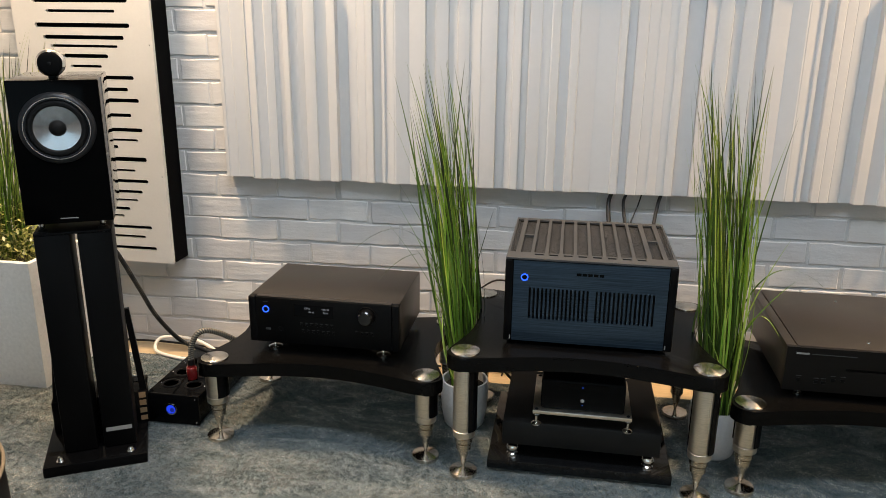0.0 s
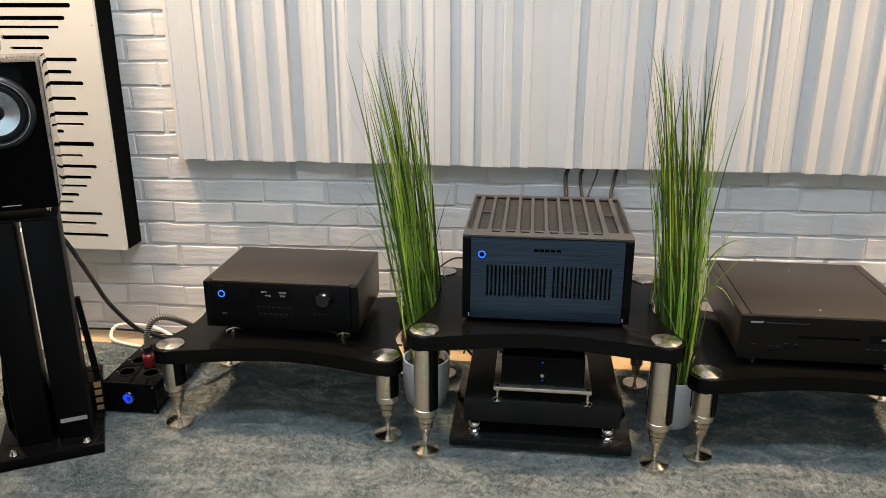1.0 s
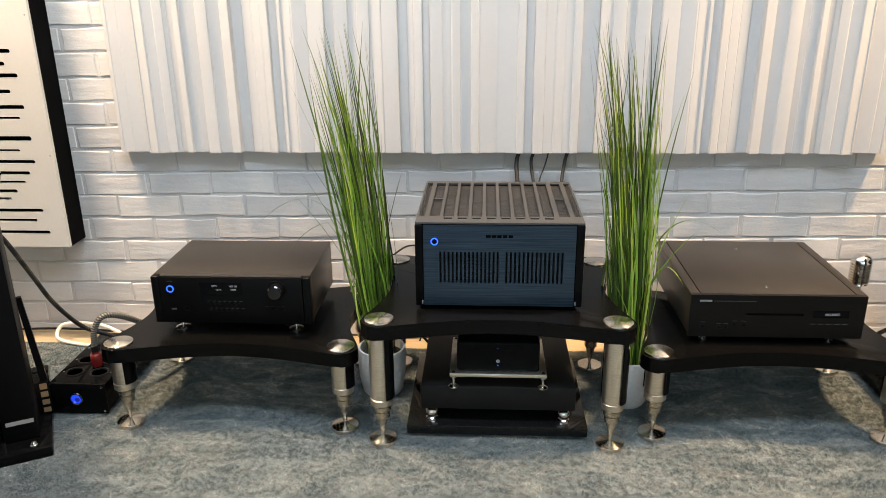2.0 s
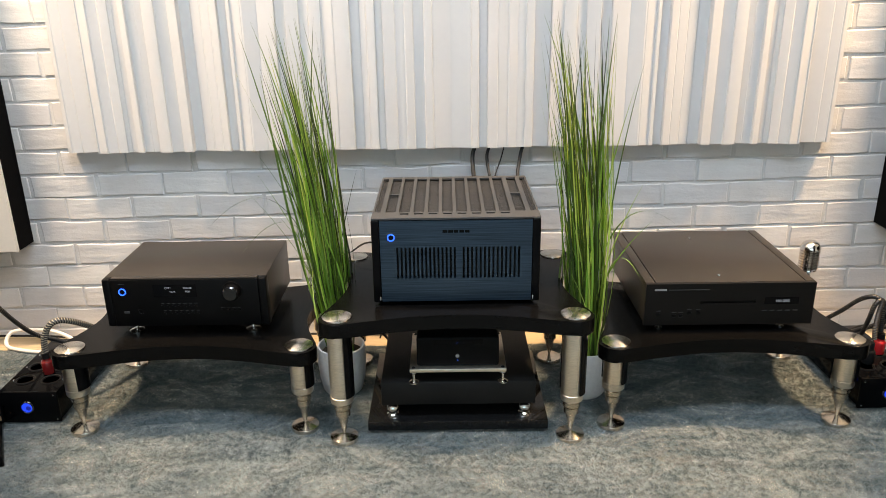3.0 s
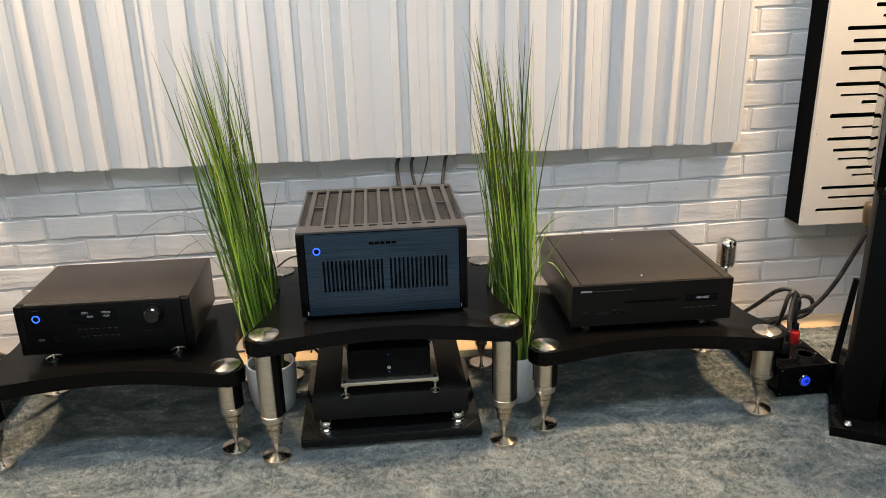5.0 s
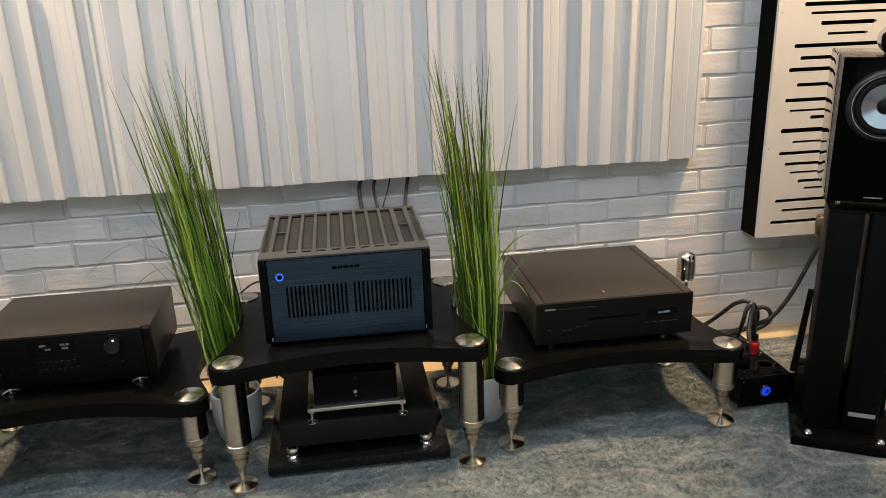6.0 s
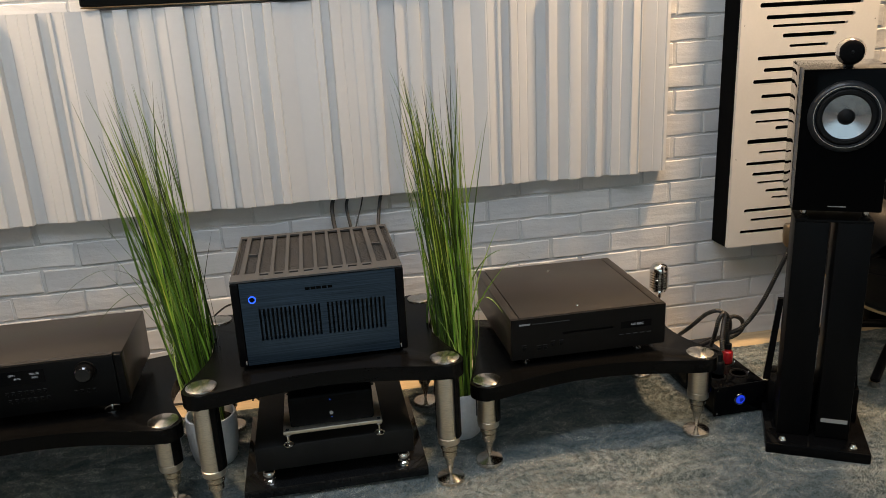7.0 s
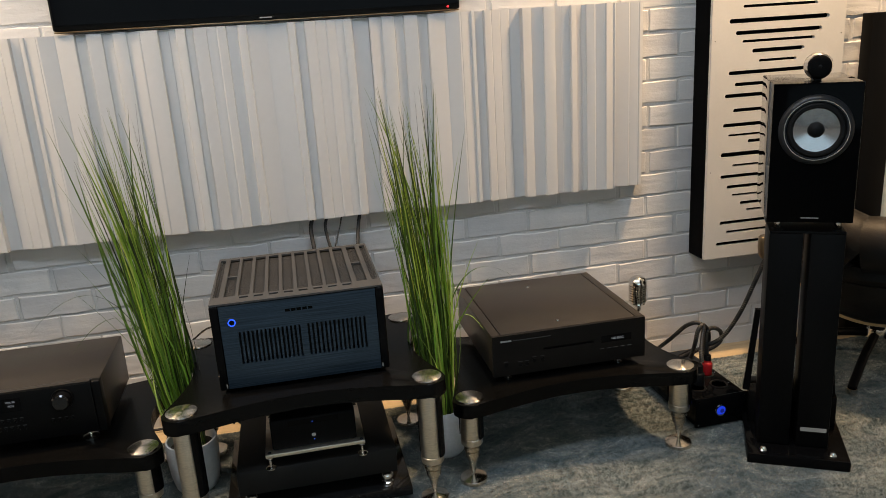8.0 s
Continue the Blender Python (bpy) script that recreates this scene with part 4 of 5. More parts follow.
def power_box(x, y, turn, label):
    ob = thing("power_distributor", pose(x, y, 0, 0, 0, turn), label, "power strip", "power distributors")
    part("body", B((-0.080, 0.004, 0.010), (0.080, 0.33, 0.094), 0.002), GLOSS, ob)
    part("front_plate", B((-0.083, -0.004, 0.006), (0.083, 0.0038, 0.098), 0.002), GLOSS, ob)
    for a in (-0.074, 0.074):
        for z in (0.015, 0.089):
            part("screw", L([(0.0, 0.0018), (0.0026, 0.0014), (0.003, 0.0)], 10, m=facing(a, -0.004, z)), CHROME, ob)
        for y in (0.05, 0.28):
            part("foot", L([(0.0, 0.0105), (0.012, 0.0105), (0.011, 0.0), (0.0, 0.0)], 16, (a * 0.8, y, 0)), RUBBER, ob)
    part("meter_bezel", L([(0.0142, 0.0), (0.0145, 0.0028), (0.0172, 0.0026), (0.0185, 0.0)], 32, m=facing(-0.002, -0.004, 0.052)), CHROME, ob)
    part("blue_lamp", L([(0.0, 0.003), (0.008, 0.0025), (0.0140, 0.0004)], 28, m=facing(-0.002, -0.004, 0.052)), BLUEBACK, ob, "round blue glowing lamp")
    part("lamp_core", L([(0.0, 0.0042), (0.0055, 0.0038), (0.0072, 0.0022)], 24, m=facing(0.0015, -0.004, 0.0505)), BLUEDIM, ob, "dimmer centre of the lamp")
    for k in range(3):
        for a in (-0.036, 0.036):
            sk = part("socket", L([(0.0205, 0.0942), (0.0205, 0.088), (0.0225, 0.0975), (0.026, 0.0975), (0.027, 0.0942)], 28, (a, 0.07 + k * 0.075, 0)), RUBBER, ob)
            part("socket_well", L([(0.0, 0.0946), (0.0203, 0.0946)], 24, (a, 0.07 + k * 0.075, 0)), FELT, sk)
            part("screw", L([(0.0, 0.0962), (0.0025, 0.0958), (0.003, 0.0942)], 10, (a * 1.9, 0.07 + k * 0.075, 0)), CHROME, ob)
    return ob


power_box(-1.163, -0.034, 0.5, "glossy black power distributor with blue lamp beside the rack")
power_box(1.174, -0.014, 1.5, "glossy black power distributor with blue lamp and red plug")


def plug(x, y, z, mat, label):
    ob = thing("power_plug", pose(x, y, z), label, "plug", "power plugs")
    part("shell", L([(0.0, 0.0), (0.0150, 0.0), (0.0160, 0.003), (0.0160, 0.034), (0.0145, 0.038), (0.0115, 0.040), (0.0110, 0.046), (0.0, 0.046)], 28), mat, ob)
    part("strain_relief", L([(0.0, 0.0462), (0.0110, 0.0462), (0.0105, 0.062), (0.0, 0.062)], 20), RUBBER, ob)


plug(-1.150, 0.072, 0.098, DARKRED, "dark red power plug in the distributor")
plug(1.210, 0.127, 0.098, RED, "bright red power plug in the distributor")
plug(1.150, 0.070, 0.098, RUBBER, "black power plug in the distributor")


def cable(points, r, mat, label, category="cable"):
    ob = part("cable", tube(bmesh.new(), points, r, 10, 8), mat)
    return tagged(ob, label, category, "loose cables")


cable([(-1.150, 0.072, 0.155), (-1.146, 0.078, 0.205), (-1.124, 0.095, 0.242), (-1.085, 0.13, 0.228), (-1.03, 0.20, 0.16), (-0.97, 0.30, 0.06), (-0.90, 0.38, 0.012)], 0.0088, GREYBRAID, "grey braided power cable rising from the red plug")
cable([(-1.335, -0.02, 0.565), (-1.300, 0.0, 0.50), (-1.285, 0.06, 0.38), (-1.275, 0.12, 0.27), (-1.245, 0.19, 0.165), (-1.20, 0.24, 0.115), (-1.12, 0.30, 0.05), (-1.02, 0.36, 0.012)], 0.0066, BRAID, "thick black braided speaker cable hanging behind the stand")
cable([(-1.22, 0.44, -0.006), (-1.34, 0.47, 0.035), (-1.46, 0.455, 0.045), (-1.475, 0.42, 0.012), (-1.40, 0.385, 0.008), (-1.25, 0.36, 0.007)], 0.0062, WHITECABLE, "white cable looped on the floor by the wall")
cable([(-1.75, 0.50, -0.004), (-1.5, 0.505, 0.004), (-1.2, 0.50, -0.004), (-0.8, 0.505, 0.0), (-0.2, 0.50, -0.004)], 0.004, CABLE, "thin dark cable along the foot of the wall")
cable([(1.207, 0.127, 0.165), (1.202, 0.125, 0.204), (1.199, 0.12, 0.241), (1.225, 0.13, 0.247), (1.264, 0.15, 0.222), (1.272, 0.16, 0.185), (1.248, 0.18, 0.153), (1.21, 0.22, 0.137), (1.196, 0.27, 0.099)], 0.0064, BRAID, "dark braided power cable looping from the red plug")
cable([(1.158, 0.07, 0.169), (1.16, 0.08, 0.2), (1.174, 0.1, 0.235), (1.183, 0.11, 0.263), (1.172, 0.12, 0.274), (1.158, 0.13, 0.272), (1.146, 0.16, 0.249), (1.13, 0.2, 0.202), (1.114, 0.24, 0.159), (1.109, 0.3, 0.107)], 0.0064, BRAID, "dark braided power cable arching over the distributor")
cable([(1.167, 0.15, 0.149), (1.162, 0.12, 0.209), (1.165, 0.11, 0.254), (1.185, 0.115, 0.268), (1.213, 0.13, 0.228), (1.227, 0.16, 0.167), (1.269, 0.25, 0.087)], 0.0064, BRAID, "dark braided power cable bundled over the distributor")
hung = cable([(1.360, 0.03, 0.545), (1.322, 0.02, 0.50), (1.298, 0.035, 0.42), (1.276, 0.07, 0.31), (1.245, 0.105, 0.225), (1.21, 0.14, 0.185), (1.15, 0.22, 0.11), (1.1, 0.3, 0.03)], 0.0066, BRAID, "thick braided speaker cable hanging behind the stand")
part("connector", L([(0.0, 0.065), (0.018, 0.065), (0.021, 0.060), (0.022, 0.035), (0.020, 0.012), (0.012, 0.0), (0.0, 0.0)], 28, (1.318, 0.025, 0.490)), BRONZE, hung, "rounded bronze connector at the cable's upper end")
for a, b, r in ((0.060, 0.075, 0.0065), (0.105, 0.125, 0.0050), (0.150, 0.135, 0.0022), (0.208, 0.207, 0.0055)):
    cable([(a + 0.01, 0.505, 0.639), (a, 0.498, 0.60), (b - 0.01, 0.455, 0.53), (b, 0.39, 0.46), (b, 0.345, 0.43)], r, CABLE, "black cable hanging down behind the power amplifier")
for k in range(4):
    a = -0.215 + 0.02 * k
    cable([(a + 0.05, 0.30, 0.30), (a, 0.34, 0.20), (a - 0.03, 0.36, 0.10), (a + 0.02, 0.40, 0.012), (a + 0.12, 0.43, -0.004)], 0.0045, CABLE, "black cable hanging behind the source stack")
cable([(0.20, 0.28, 0.30), (0.235, 0.33, 0.18), (0.22, 0.37, 0.07), (0.16, 0.42, 0.0)], 0.005, CABLE, "black cable hanging behind the source stack")
cable([(-0.33, 0.33, 0.34), (-0.27, 0.38, 0.365), (-0.22, 0.42, 0.33), (-0.2, 0.45, 0.2), (-0.25, 0.46, 0.0)], 0.0028, CABLE, "thin dark cable arching behind the rack")

# ---- microphone behind the disc player ----
mic = thing("microphone", pose(1.117, 0.42, -0.012), "vintage chrome ribbed microphone on a slim stand", "microphone")
head = [(0.0, 0.352), (0.010, 0.350), (0.019, 0.343), (0.0235, 0.332)]
for k in range(8):
    z = 0.326 - k * 0.0085
    head += [(0.0245, z), (0.0245, z - 0.0045), (0.0205, z - 0.0055), (0.0205, z - 0.0075)]
head += [(0.022, 0.254), (0.014, 0.247), (0.0, 0.246)]
part("head", L([(r * 1.24, z) for r, z in head], 36), CHROME, mic, "chrome head with horizontal ribs")
part("swivel", B((-0.007, -0.012, 0.228), (0.007, 0.012, 0.2455), 0.003), CHROME, mic)
part("stem", L([(0.0, 0.229), (0.006, 0.229), (0.006, 0.012), (0.0, 0.012)], 16), CHROME, mic)
part("base", L([(0.0, 0.016), (0.012, 0.014), (0.055, 0.006), (0.058, 0.0), (0.0, 0.0)], 32), CHROME, mic)

# ---- plants ----


def grass_blades(rng, count, base_r, lean, zmin, zmax, z0, spread=0.12, wide=0.0042):
    bm = bmesh.new()
    for _ in range(count):
        a, r = rng.uniform(0, 6.283), base_r * math.sqrt(rng.random())
        start = Vector((r * math.cos(a), r * math.sin(a), z0))
        short = rng.random() < 0.42
        h = rng.uniform(zmin, zmin + 0.22) if short else zmin + (zmax - zmin) * (0.35 + 0.65 * rng.random() ** 0.8)
        a2 = a + rng.uniform(-0.9, 0.9)
        out = spread * rng.random() ** 1.4 * (h / zmax)
        top = Vector((start.x * 1.25 + out * math.cos(a2) + lean[0] * h / zmax, start.y * 1.25 + out * math.sin(a2) + lean[1] * h / zmax, h))
        bow = Vector((rng.gauss(0, 0.016), rng.gauss(0, 0.016), 0))
        blade(bm, start, top, bow, wide * rng.uniform(0.6, 1.25), rng.uniform(0, 6.283))
    return bm


def blade(bm, start, top, bow, w, turn, steps=9, droop=0.0):
    side = Vector((math.cos(turn), math.sin(turn), 0))
    fold = Vector((-side.y, side.x, 0)) * 0.25
    prev = None
    for k in range(steps + 1):
        s = k / steps
        p = start.lerp(top, s) + bow * math.sin(math.pi * s) * 1.0
        p += Vector(((top.x - start.x) * (s * s - s) * 0.7, (top.y - start.y) * (s * s - s) * 0.7, -droop * s * s))
        ww = w * (1 - s ** 3.4) * (0.75 + 0.5 * s if s < 0.5 else 1.0) + 0.0003
        row = [bm.verts.new(p - side * ww / 2), bm.verts.new(p + fold * ww), bm.verts.new(p + side * ww / 2)]
        if prev:
            bm.faces.new((prev[0], prev[1], row[1], row[0]))
            bm.faces.new((prev[1], prev[2], row[2], row[1]))
        prev = row


def grass_pot(x, y, seed, lean, strays, label):
    rng = random.Random(seed)
    ob = thing("potted_grass", pose(x, y, 0), label, "potted plant", "potted grasses")
    segs, bm = 72, bmesh.new()
    rings = []
    for r, z, rib in ((0.048, 0.0, 0), (0.056, 0.010, 1), (0.064, 0.05, 1), (0.068, 0.10, 1), (0.0675, 0.138, 1), (0.067, 0.146, 0), (0.062, 0.146, 0), (0.061, 0.115, 0)):
        rings.append([bm.verts.new(((r + (0.0011 if i % 2 else -0.0011) * rib) * math.cos(6.28319 * i / segs), (r + (0.0011 if i % 2 else -0.0011) * rib) * math.sin(6.28319 * i / segs), z)) for i in range(segs)])
    for a, b in zip(rings, rings[1:]):
        for i in range(segs):
            bm.faces.new((a[i], a[(i + 1) % segs], b[(i + 1) % segs], b[i]))
    bm.faces.new(rings[0])
    part("pot", bm, POT, ob, "white ribbed ceramic pot", angle=60)
    part("soil", L([(0.0, 0.128), (0.03, 0.126), (0.0605, 0.120)], 24), SOIL, ob)
    bm = grass_blades(rng, 215, 0.037, lean, 0.36, 1.06, 0.122, 0.084, 0.0060)
    for sx, sy, sz, droop in strays:
        blade(bm, Vector((rng.uniform(-0.03, 0.03), rng.uniform(-0.03, 0.03), 0.125)), Vector((sx, sy, sz + droop)), Vector((0, 0, 0)), 0.0050, rng.uniform(0, 6.28), 16, droop)
    tagged(part("grass_blades", bm, GRASS, ob, "tall thin green artificial grass blades", angle=80), kind="stuff")


grass_pot(-0.330, 0.130, 5, (-0.100, 0.02), [(-0.225, 0.0, 0.92, 0.03), (-0.34, 0.0, 0.50, 0.95), (-0.26, 0.03, 0.42, 0.85), (-0.25, 0.05, 0.60, 0.05), (-0.2, 0.0, 0.66, 0.03), (0.07, 0.02, 0.655, 0.0), (-0.19, -0.02, 0.72, 0.02), (-0.16, 0.05, 0.52, 0.10)], "tall artificial grass in a white ribbed pot between racks")
grass_pot(0.366, 0.100, 9, (-0.062, 0.01), [(0.09, 0.0, 0.87, 0.02), (0.25, 0.06, 0.475, 0.75), (0.13, -0.04, 0.36, 0.6), (-0.14, 0.0, 0.98, 0.02), (0.12, 0.05, 0.92, 0.03), (0.13, 0.0, 0.62, 0.06), (0.17, 0.04, 0.50, 0.1)], "tall artificial grass in a white ribbed pot beside a rack")

pl = thing("planter_box", pose(-1.86, 0.28, -0.012), "white lacquered planter box with clipped shrub and tall grass", "planter")
bm = bmesh.new()
loops = [[bm.verts.new((x, y, z)) for x, y in ((-0.20 + g, -0.18 + g), (0.19 - g, -0.18 + g), (0.19 - g, 0.08 - g), (-0.20 + g, 0.08 - g))] for g, z in ((0.003, 0.0), (0.0, 0.003), (0.0, 0.429), (0.003, 0.432), (0.013, 0.432), (0.015, 0.429), (0.015, 0.02))]
for p, q in zip(loops, loops[1:]):
    for k in range(4):
        bm.faces.new((p[k], p[(k + 1) % 4], q[(k + 1) % 4], q[k]))
bm.faces.new(loops[0])
bm.faces.new(loops[-1])
part("box", bm, PLANTER, pl)
part("soil", B((-0.184, -0.164, 0.38), (0.174, 0.064, 0.40)), SOIL, pl)
rng = random.Random(3)
bm = bmesh.new()
for _ in range(2600):
    u, v = rng.uniform(-1, 1), rng.uniform(-1, 1)
    z = rng.uniform(0.40, 0.575) - 0.05 * abs(u) + 0.02 * math.sin(7 * u)
    c = Vector((u * 0.175, -0.05 + v * 0.115, z))
    a, t = rng.uniform(0, 6.28), rng.uniform(-0.9, 0.9)
    d = Vector((math.cos(a) * math.cos(t), math.sin(a) * math.cos(t), math.sin(t))) * 0.011
    s = d.cross(Vector((0, 0, 1))).normalized() * 0.0045
    vs = [bm.verts.new(c - d), bm.verts.new(c + s), bm.verts.new(c + d), bm.verts.new(c - s)]
    bm.faces.new(vs)
tagged(part("shrub_leaves", bm, HEDGE, pl, "yellow-green small shrub leaves"), kind="stuff")
bm = grass_blades(rng, 150, 0.06, (0.02, 0.0), 0.7, 1.12, 0.39, 0.16, 0.006)
blade(bm, Vector((0.08, -0.1, 0.40)), Vector((0.10, -0.12, 0.64)), Vector((0, 0, 0)), 0.008, 0.4)
ob = part("tall_grass", bm, GRASS, pl, angle=80)
ob["kind"] = "stuff"

# ---- chairs ----


def lounge_chair(x, y, turn):
    ob = thing("lounge_chair", pose(x, y, 0, 0, 0, turn), "black leather lounge chair with plywood shell and swivel base", "chair")
    segs = 48

    outer = [(0.262 * math.sin(a), 0.36 - 0.19 * math.cos(a)) for a in [math.pi / 2 * k / 14 for k in range(15)]]
    inner = [(0.249 * math.sin(a), 0.362 - 0.176 * math.cos(a)) for a in [math.pi / 2 * k / 14 for k in range(15)]]
    part("shell", L(outer[:9] + [(r, z) for r, z in reversed(inner[:9])], segs), PLY, ob, "bent plywood shell")
    part("side_pad", L([(r * 1.03, z) for r, z in outer[7:]] + [(r, z) for r, z in reversed(inner[9:])], segs), LEATHER, ob)
    part("seat_cushion", L([(0.0, 0.22), (0.18, 0.25), (0.25, 0.34), (0.275, 0.38), (0.268, 0.415), (0.22, 0.43), (0.0, 0.42)], segs), LEATHER, ob)
    bm = bmesh.new()
    for k, (a0, a1) in enumerate(((-0.55, 0.0), (0.0, 0.55))):
        pts = []
        for i in range(9):
            a = math.pi / 2 + (a0 + (a1 - a0) * i / 8) * 2.6
            pts.append((0.27 * math.cos(a), 0.27 * math.sin(a), 0.49 + 0.02 * math.sin(3 * i)))
        tube(bm, pts, 0.085, 14, 3)
    part("back_cushion", bm, LEATHER, ob)
    # front opening of the shell: a plywood edge round a leather seat front
    out = (Matrix.Rotation(radians(-turn), 3, "Z") @ Vector((-0.64, -0.70, 0.30))).normalized()
    m = Vector((out.x / 0.262, out.y / 0.262, out.z / 0.19)).normalized()
    e1 = m.cross(Vector((0, 0, 1))).normalized()
    e2 = m.cross(e1)

    def on_shell(s, phi, grow):
        q = m * s + (e1 * math.cos(phi) + e2 * math.sin(phi)) * math.sqrt(1 - s * s)
        return Vector((0.262 * q.x, 0.262 * q.y, 0.19 * q.z)) * grow + Vector((0, 0, 0.36))

    low = 0.0 if e2.z < 0 else math.pi
    part("shell_edge", tube(bmesh.new(), [on_shell(0.16, low + math.pi * (0.02 + 0.96 * k / 24), 1.012) for k in range(25)], 0.0075, 8, 2), PLY, ob, "pale plywood shell edge")
    bm = bmesh.new()
    grid = [[bm.verts.new(on_shell(0.17 + 0.80 * i / 8, low + math.pi * k / 24, 1.006 + 0.02 * math.sin(math.pi * i / 8))) for k in range(25)] for i in range(9)]
    for i in range(8):
        for k in range(24):
            bm.faces.new((grid[i][k], grid[i + 1][k], grid[i + 1][k + 1], grid[i][k + 1]))
    part("seat_front", bm, LEATHER, ob)
    part("swivel_post", L([(0.0, 0.175), (0.022, 0.175), (0.022, 0.10), (0.0, 0.10)], 24), RUBBER, ob)
    part("chrome_collar", L([(0.0, 0.135), (0.030, 0.135), (0.031, 0.13), (0.031, 0.102), (0.0, 0.10)], 28), CHROME, ob)
    for k in range(4):
        a = math.pi / 2 * k
        d = Vector((math.cos(a), math.sin(a), 0))
        leg = part("leg", tube(bmesh.new(), [d * 0.015 + Vector((0, 0, 0.115)), d * 0.14 + Vector((0, 0, 0.085)), d * 0.26 + Vector((0, 0, 0.022))], 0.014, 10, 6), SATIN, ob)
        part("glide", L([(0.0, 0.024), (0.016, 0.02), (0.018, 0.0), (0.0, -0.002)], 16, tuple(d * 0.262)), CHROME, leg)


lounge_chair(1.865, 0.190, 126.6)

ot = thing("ottoman", pose(-1.483, -0.818, 0), "round black leather ottoman with tan piping", "ottoman")
part("body", L([(0.0, 0.01), (0.31, 0.01), (0.328, 0.03), (0.332, 0.12), (0.330, 0.22), (0.318, 0.29), (0.28, 0.335), (0.2, 0.35), (0.0, 0.355)], 64), LEATHER, ot)
ring = [(0.331 * math.cos(6.28319 * k / 40), 0.331 * math.sin(6.28319 * k / 40), 0.235) for k in range(41)]
part("piping", tube(bmesh.new(), ring, 0.004, 8, 2), PIPING, ot)
part("foot_ring", L([(0.26, 0.0), (0.26, 0.012), (0.30, 0.012), (0.30, 0.0)], 48), RUBBER, ot)

# ---- framed board further along the wall ----
fb = thing("framed_board", pose(2.25, 0.47, -0.012), "tall black-framed pale board standing against the wall", "framed board")
bm = bmesh.new()
for a, b in (((-0.29, 0.0), (-0.185, 1.15)), ((0.215, 0.0), (0.29, 1.15)), ((-0.1848, 0.0), (0.2148, 0.06)), ((-0.1848, 1.09), (0.2148, 1.15))):
    box(bm, (a[0], -0.02, a[1]), (b[0], 0.03, b[1]), 0.002)
part("frame", bm, SATIN, fb)
part("pane", B((-0.1846, 0.0, 0.0602), (0.2148, 0.012, 1.0898)), BOARD, fb)
for s in (-1, 1):
    part("standoff", B((s * 0.2 - 0.02, 0.0302, 1.0), (s * 0.2 + 0.02, 0.056, 1.04)), SATIN, fb)

# ---- brick wall, piece by piece ----
wall = setting("wall_north", B((XL, WALL + 0.0032, -0.06), (XR, WALL + 0.12, CEILING)), MORTAR, "white-painted brick wall behind the equipment", "wall")
PITCH, COURSE, PHASE, SLOPE = 0.2125, 0.0765, 0.5615, 0.0118


def brick_mesh(rng, w):
    """A hand-made brick face with a wavering outline and rounded edge."""
    a, b = w / 2 - 0.0036, COURSE / 2 - 0.0034
    ring = [(-a, -b), (-a * 0.55, -b), (0, -b), (a * 0.5, -b), (a, -b), (a, 0), (a, b), (a * 0.45, b), (0, b), (-a * 0.5, b), (-a, b), (-a, 0)]
    ring = [(x + rng.gauss(0, 0.0012), z + rng.gauss(0, 0.0013)) for x, z in ring]
    bm = bmesh.new()
    loops = []
    for shrink, y in ((0.0, 0.0092), (0.0003, 0.0040), (0.0013, 0.0014), (0.0036, 0.0)):
        loops.append([bm.verts.new((x - math.copysign(shrink, x) * (abs(x) > a * 0.8), y + (rng.gauss(0, 0.0005) if y < 0.004 else 0), z - math.copysign(shrink, z) * (abs(z) > b * 0.7))) for x, z in ring])
    for p, q in zip(loops, loops[1:]):
        for k in range(12):
            bm.faces.new((p[k], p[(k + 1) % 12], q[(k + 1) % 12], q[k]))
    bm.faces.new(loops[-1])
    return finish(bm, "brick", BRICK, 9)


rng = random.Random(21)
VARIANTS = [brick_mesh(rng, PITCH) for _ in range(20)]
rest_v, rest_f = [], []
row = -1
z_line = 0.4937 - 7 * COURSE
while z_line + row * COURSE < CEILING:
    level = z_line + (row + 0.5) * COURSE
    shift = PHASE + (PITCH / 2 if row % 2 == 0 else 0) + PITCH / 2
    k0 = math.ceil((XL - shift) / PITCH)
    for k in range(k0, k0 + int((XR - XL) / PITCH)):
        xc = shift + k * PITCH
        zc = level + SLOPE * xc
        tilt = rng.gauss(-math.degrees(SLOPE), 0.25)
        me = VARIANTS[rng.randrange(len(VARIANTS))]
        near = abs(xc) < 2.12 and zc < 0.70 or 1.10 < abs(xc) < 1.50 and zc < 1.34
        m = pose(xc + rng.gauss(0, 0.0025), WALL + rng.gauss(0, 0.0008), zc + rng.gauss(0, 0.001), 0, tilt, 0)
        if near:
            ob = new("brick", me)
            ob.parent = wall
            ob.matrix_basis = m
        elif zc < 2.0:
            base = len(rest_v)
            rest_v += [tuple(m @ v.co) for v in me.vertices]
            rest_f += [tuple(base + i for i in p.vertices) for p in me.polygons]
    row += 1
me = bpy.data.meshes.new("bricks_beyond")
me.from_pydata(rest_v, [], rest_f)
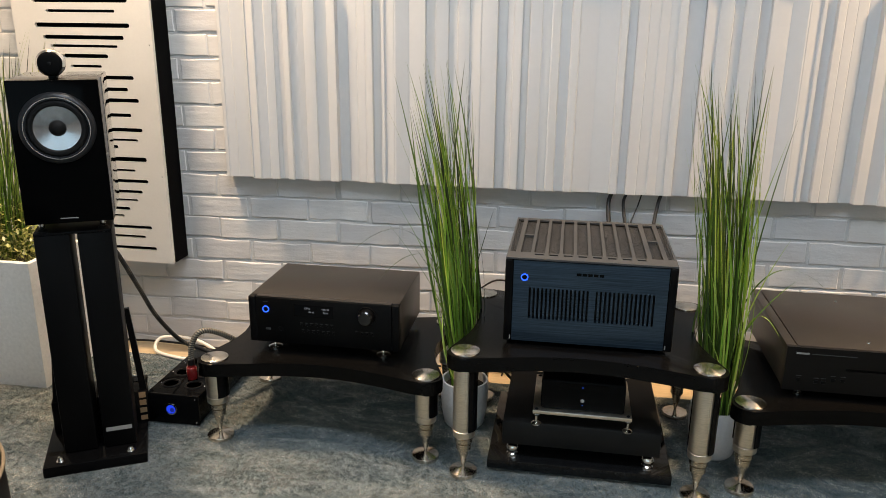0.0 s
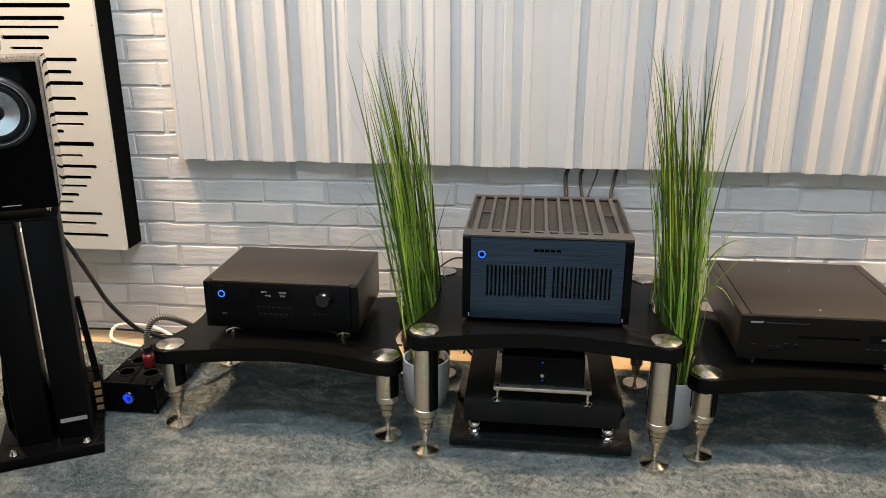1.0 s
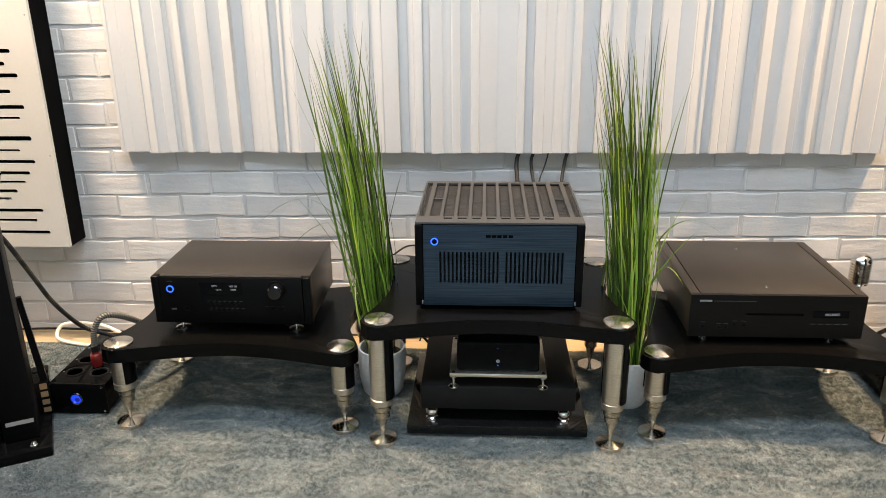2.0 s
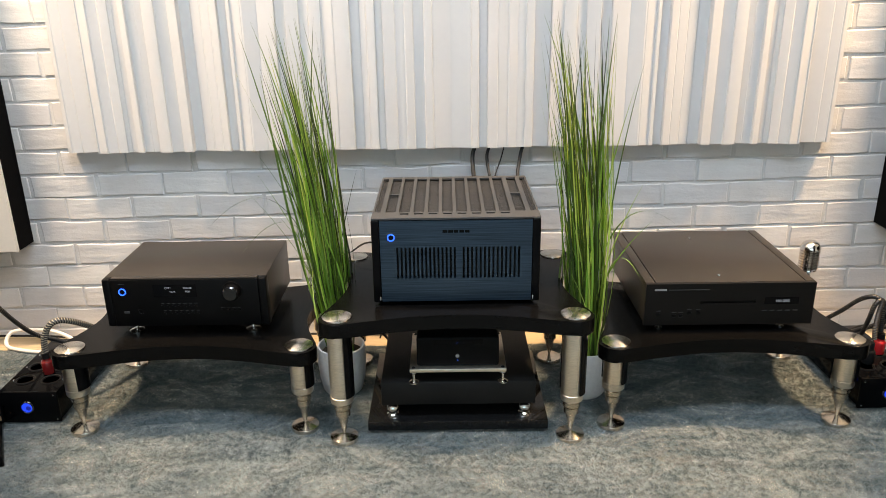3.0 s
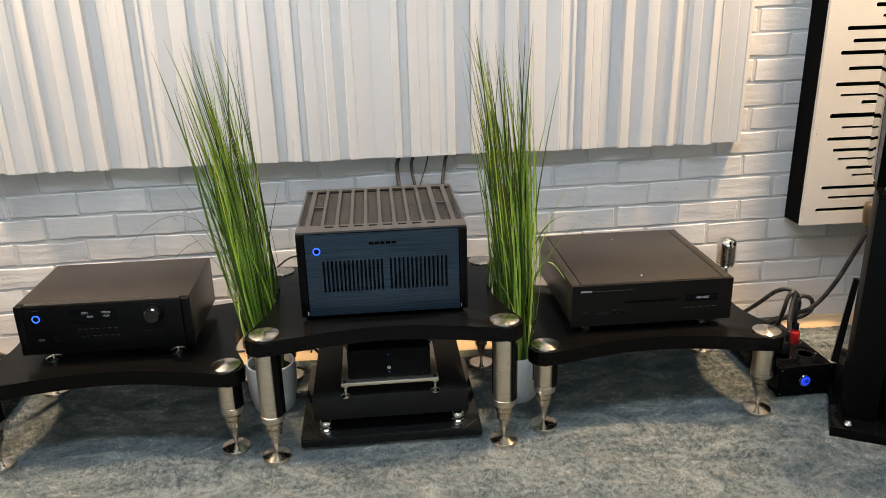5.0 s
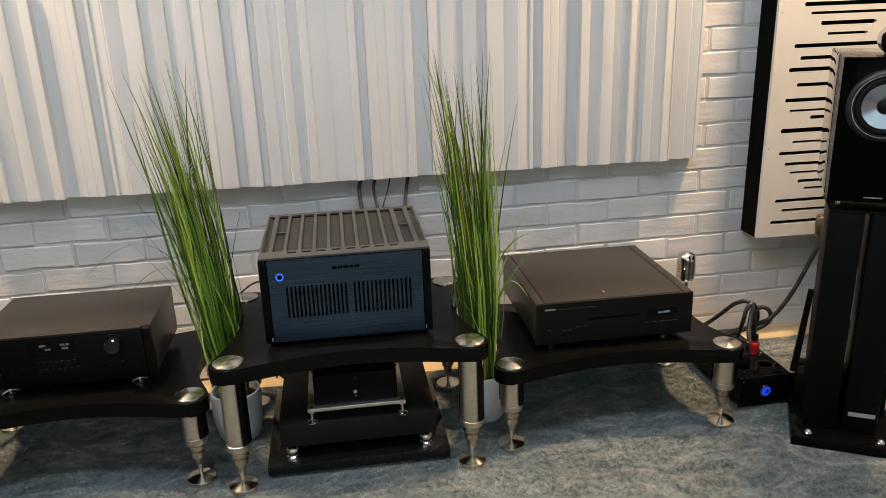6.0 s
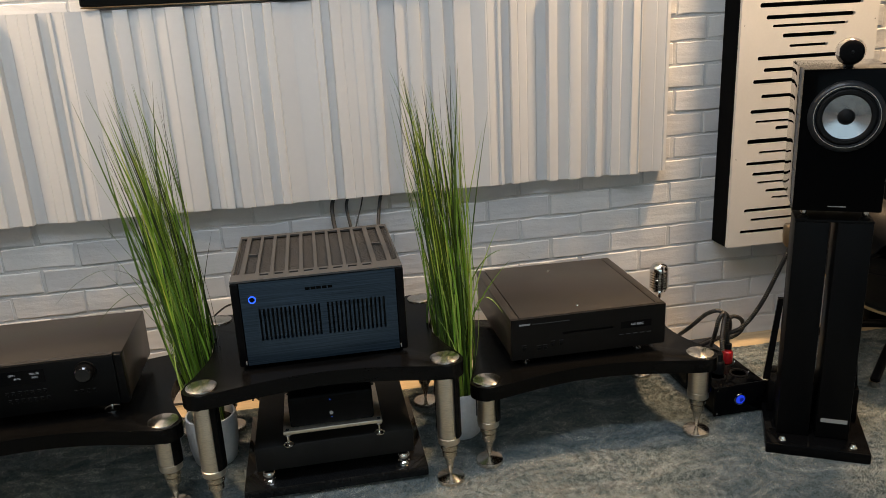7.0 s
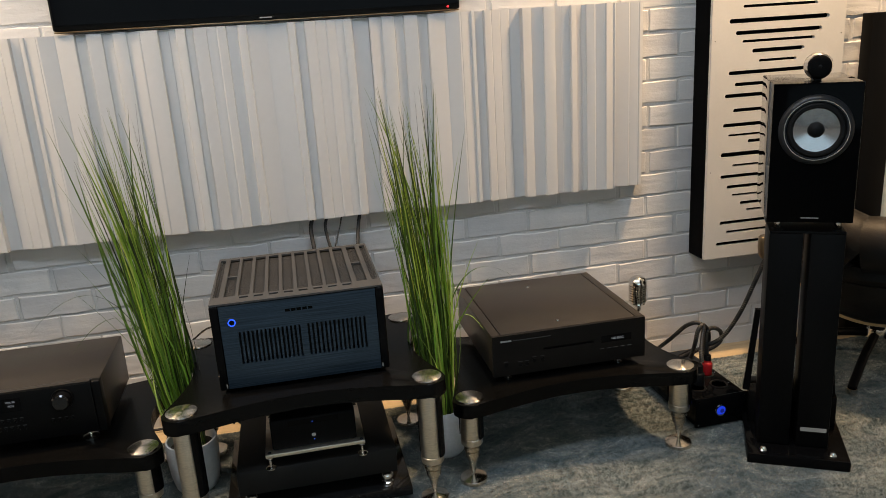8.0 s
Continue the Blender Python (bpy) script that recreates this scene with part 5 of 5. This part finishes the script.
me.materials.append(BRICK)
ob = new("bricks_beyond", me)
ob.parent = wall
ob["kind"] = "stuff"

# ---- carpet with standing pile ----
carpet = setting("carpet", B((XL, YB, -0.0115), (XR, 0.402, 0.001)), BACKING, "blue-grey mottled short-pile carpet", "carpet")


def pile(count, x0, x1, y0, y1, seed):
    rs = np.random.RandomState(seed)
    x, y = rs.uniform(x0, x1, count), rs.uniform(y0, y1, count)
    fade = np.minimum(np.minimum(x - x0, x1 - x), y - y0) / 0.22
    keep = rs.rand(count) < fade
    x, y = x[keep], y[keep]
    count = len(x)
    lay = np.sin(2.1 * x + 1.3 * np.sin(2.7 * y)) * 1.6 + np.sin(5.3 * y + 2.2 * np.sin(3.1 * x)) * 1.2 + np.sin(11 * x - 7 * y) * 0.5 + rs.normal(0, 2.2, count)
    lean = 0.0006 + 0.0020 * rs.rand(count)
    h = rs.uniform(0.0022, 0.0046, count) * (0.8 + 0.3 * np.sin(97 * x + 3 * np.sin(61 * y)) * np.sin(89 * y + 3 * np.sin(53 * x)))
    a = rs.uniform(0, 6.283, count)
    w = rs.uniform(0.0008, 0.0016, count)
    co = np.empty((count, 3, 3), np.float32)
    co[:, 0] = np.stack([x - w * np.cos(a), y - w * np.sin(a), np.full(count, 0.0005)], 1)
    co[:, 1] = np.stack([x + w * np.cos(a), y + w * np.sin(a), np.full(count, 0.0005)], 1)
    co[:, 2] = np.stack([x + lean * np.cos(lay), y + lean * np.sin(lay), 0.0005 + h], 1)
    me = bpy.data.meshes.new("pile")
    me.vertices.add(count * 3)
    me.vertices.foreach_set("co", co.ravel())
    me.loops.add(count * 3)
    me.loops.foreach_set("vertex_index", np.arange(count * 3, dtype=np.int32))
    me.polygons.add(count)
    me.polygons.foreach_set("loop_start", np.arange(0, count * 3, 3, dtype=np.int32))
    me.update(calc_edges=True)
    me.materials.append(CARPET)
    ob = new("pile", me)
    ob.parent = carpet
    ob["kind"] = "stuff"


pile(1700000, -2.1, 2.2, -0.66, 0.402, 4)
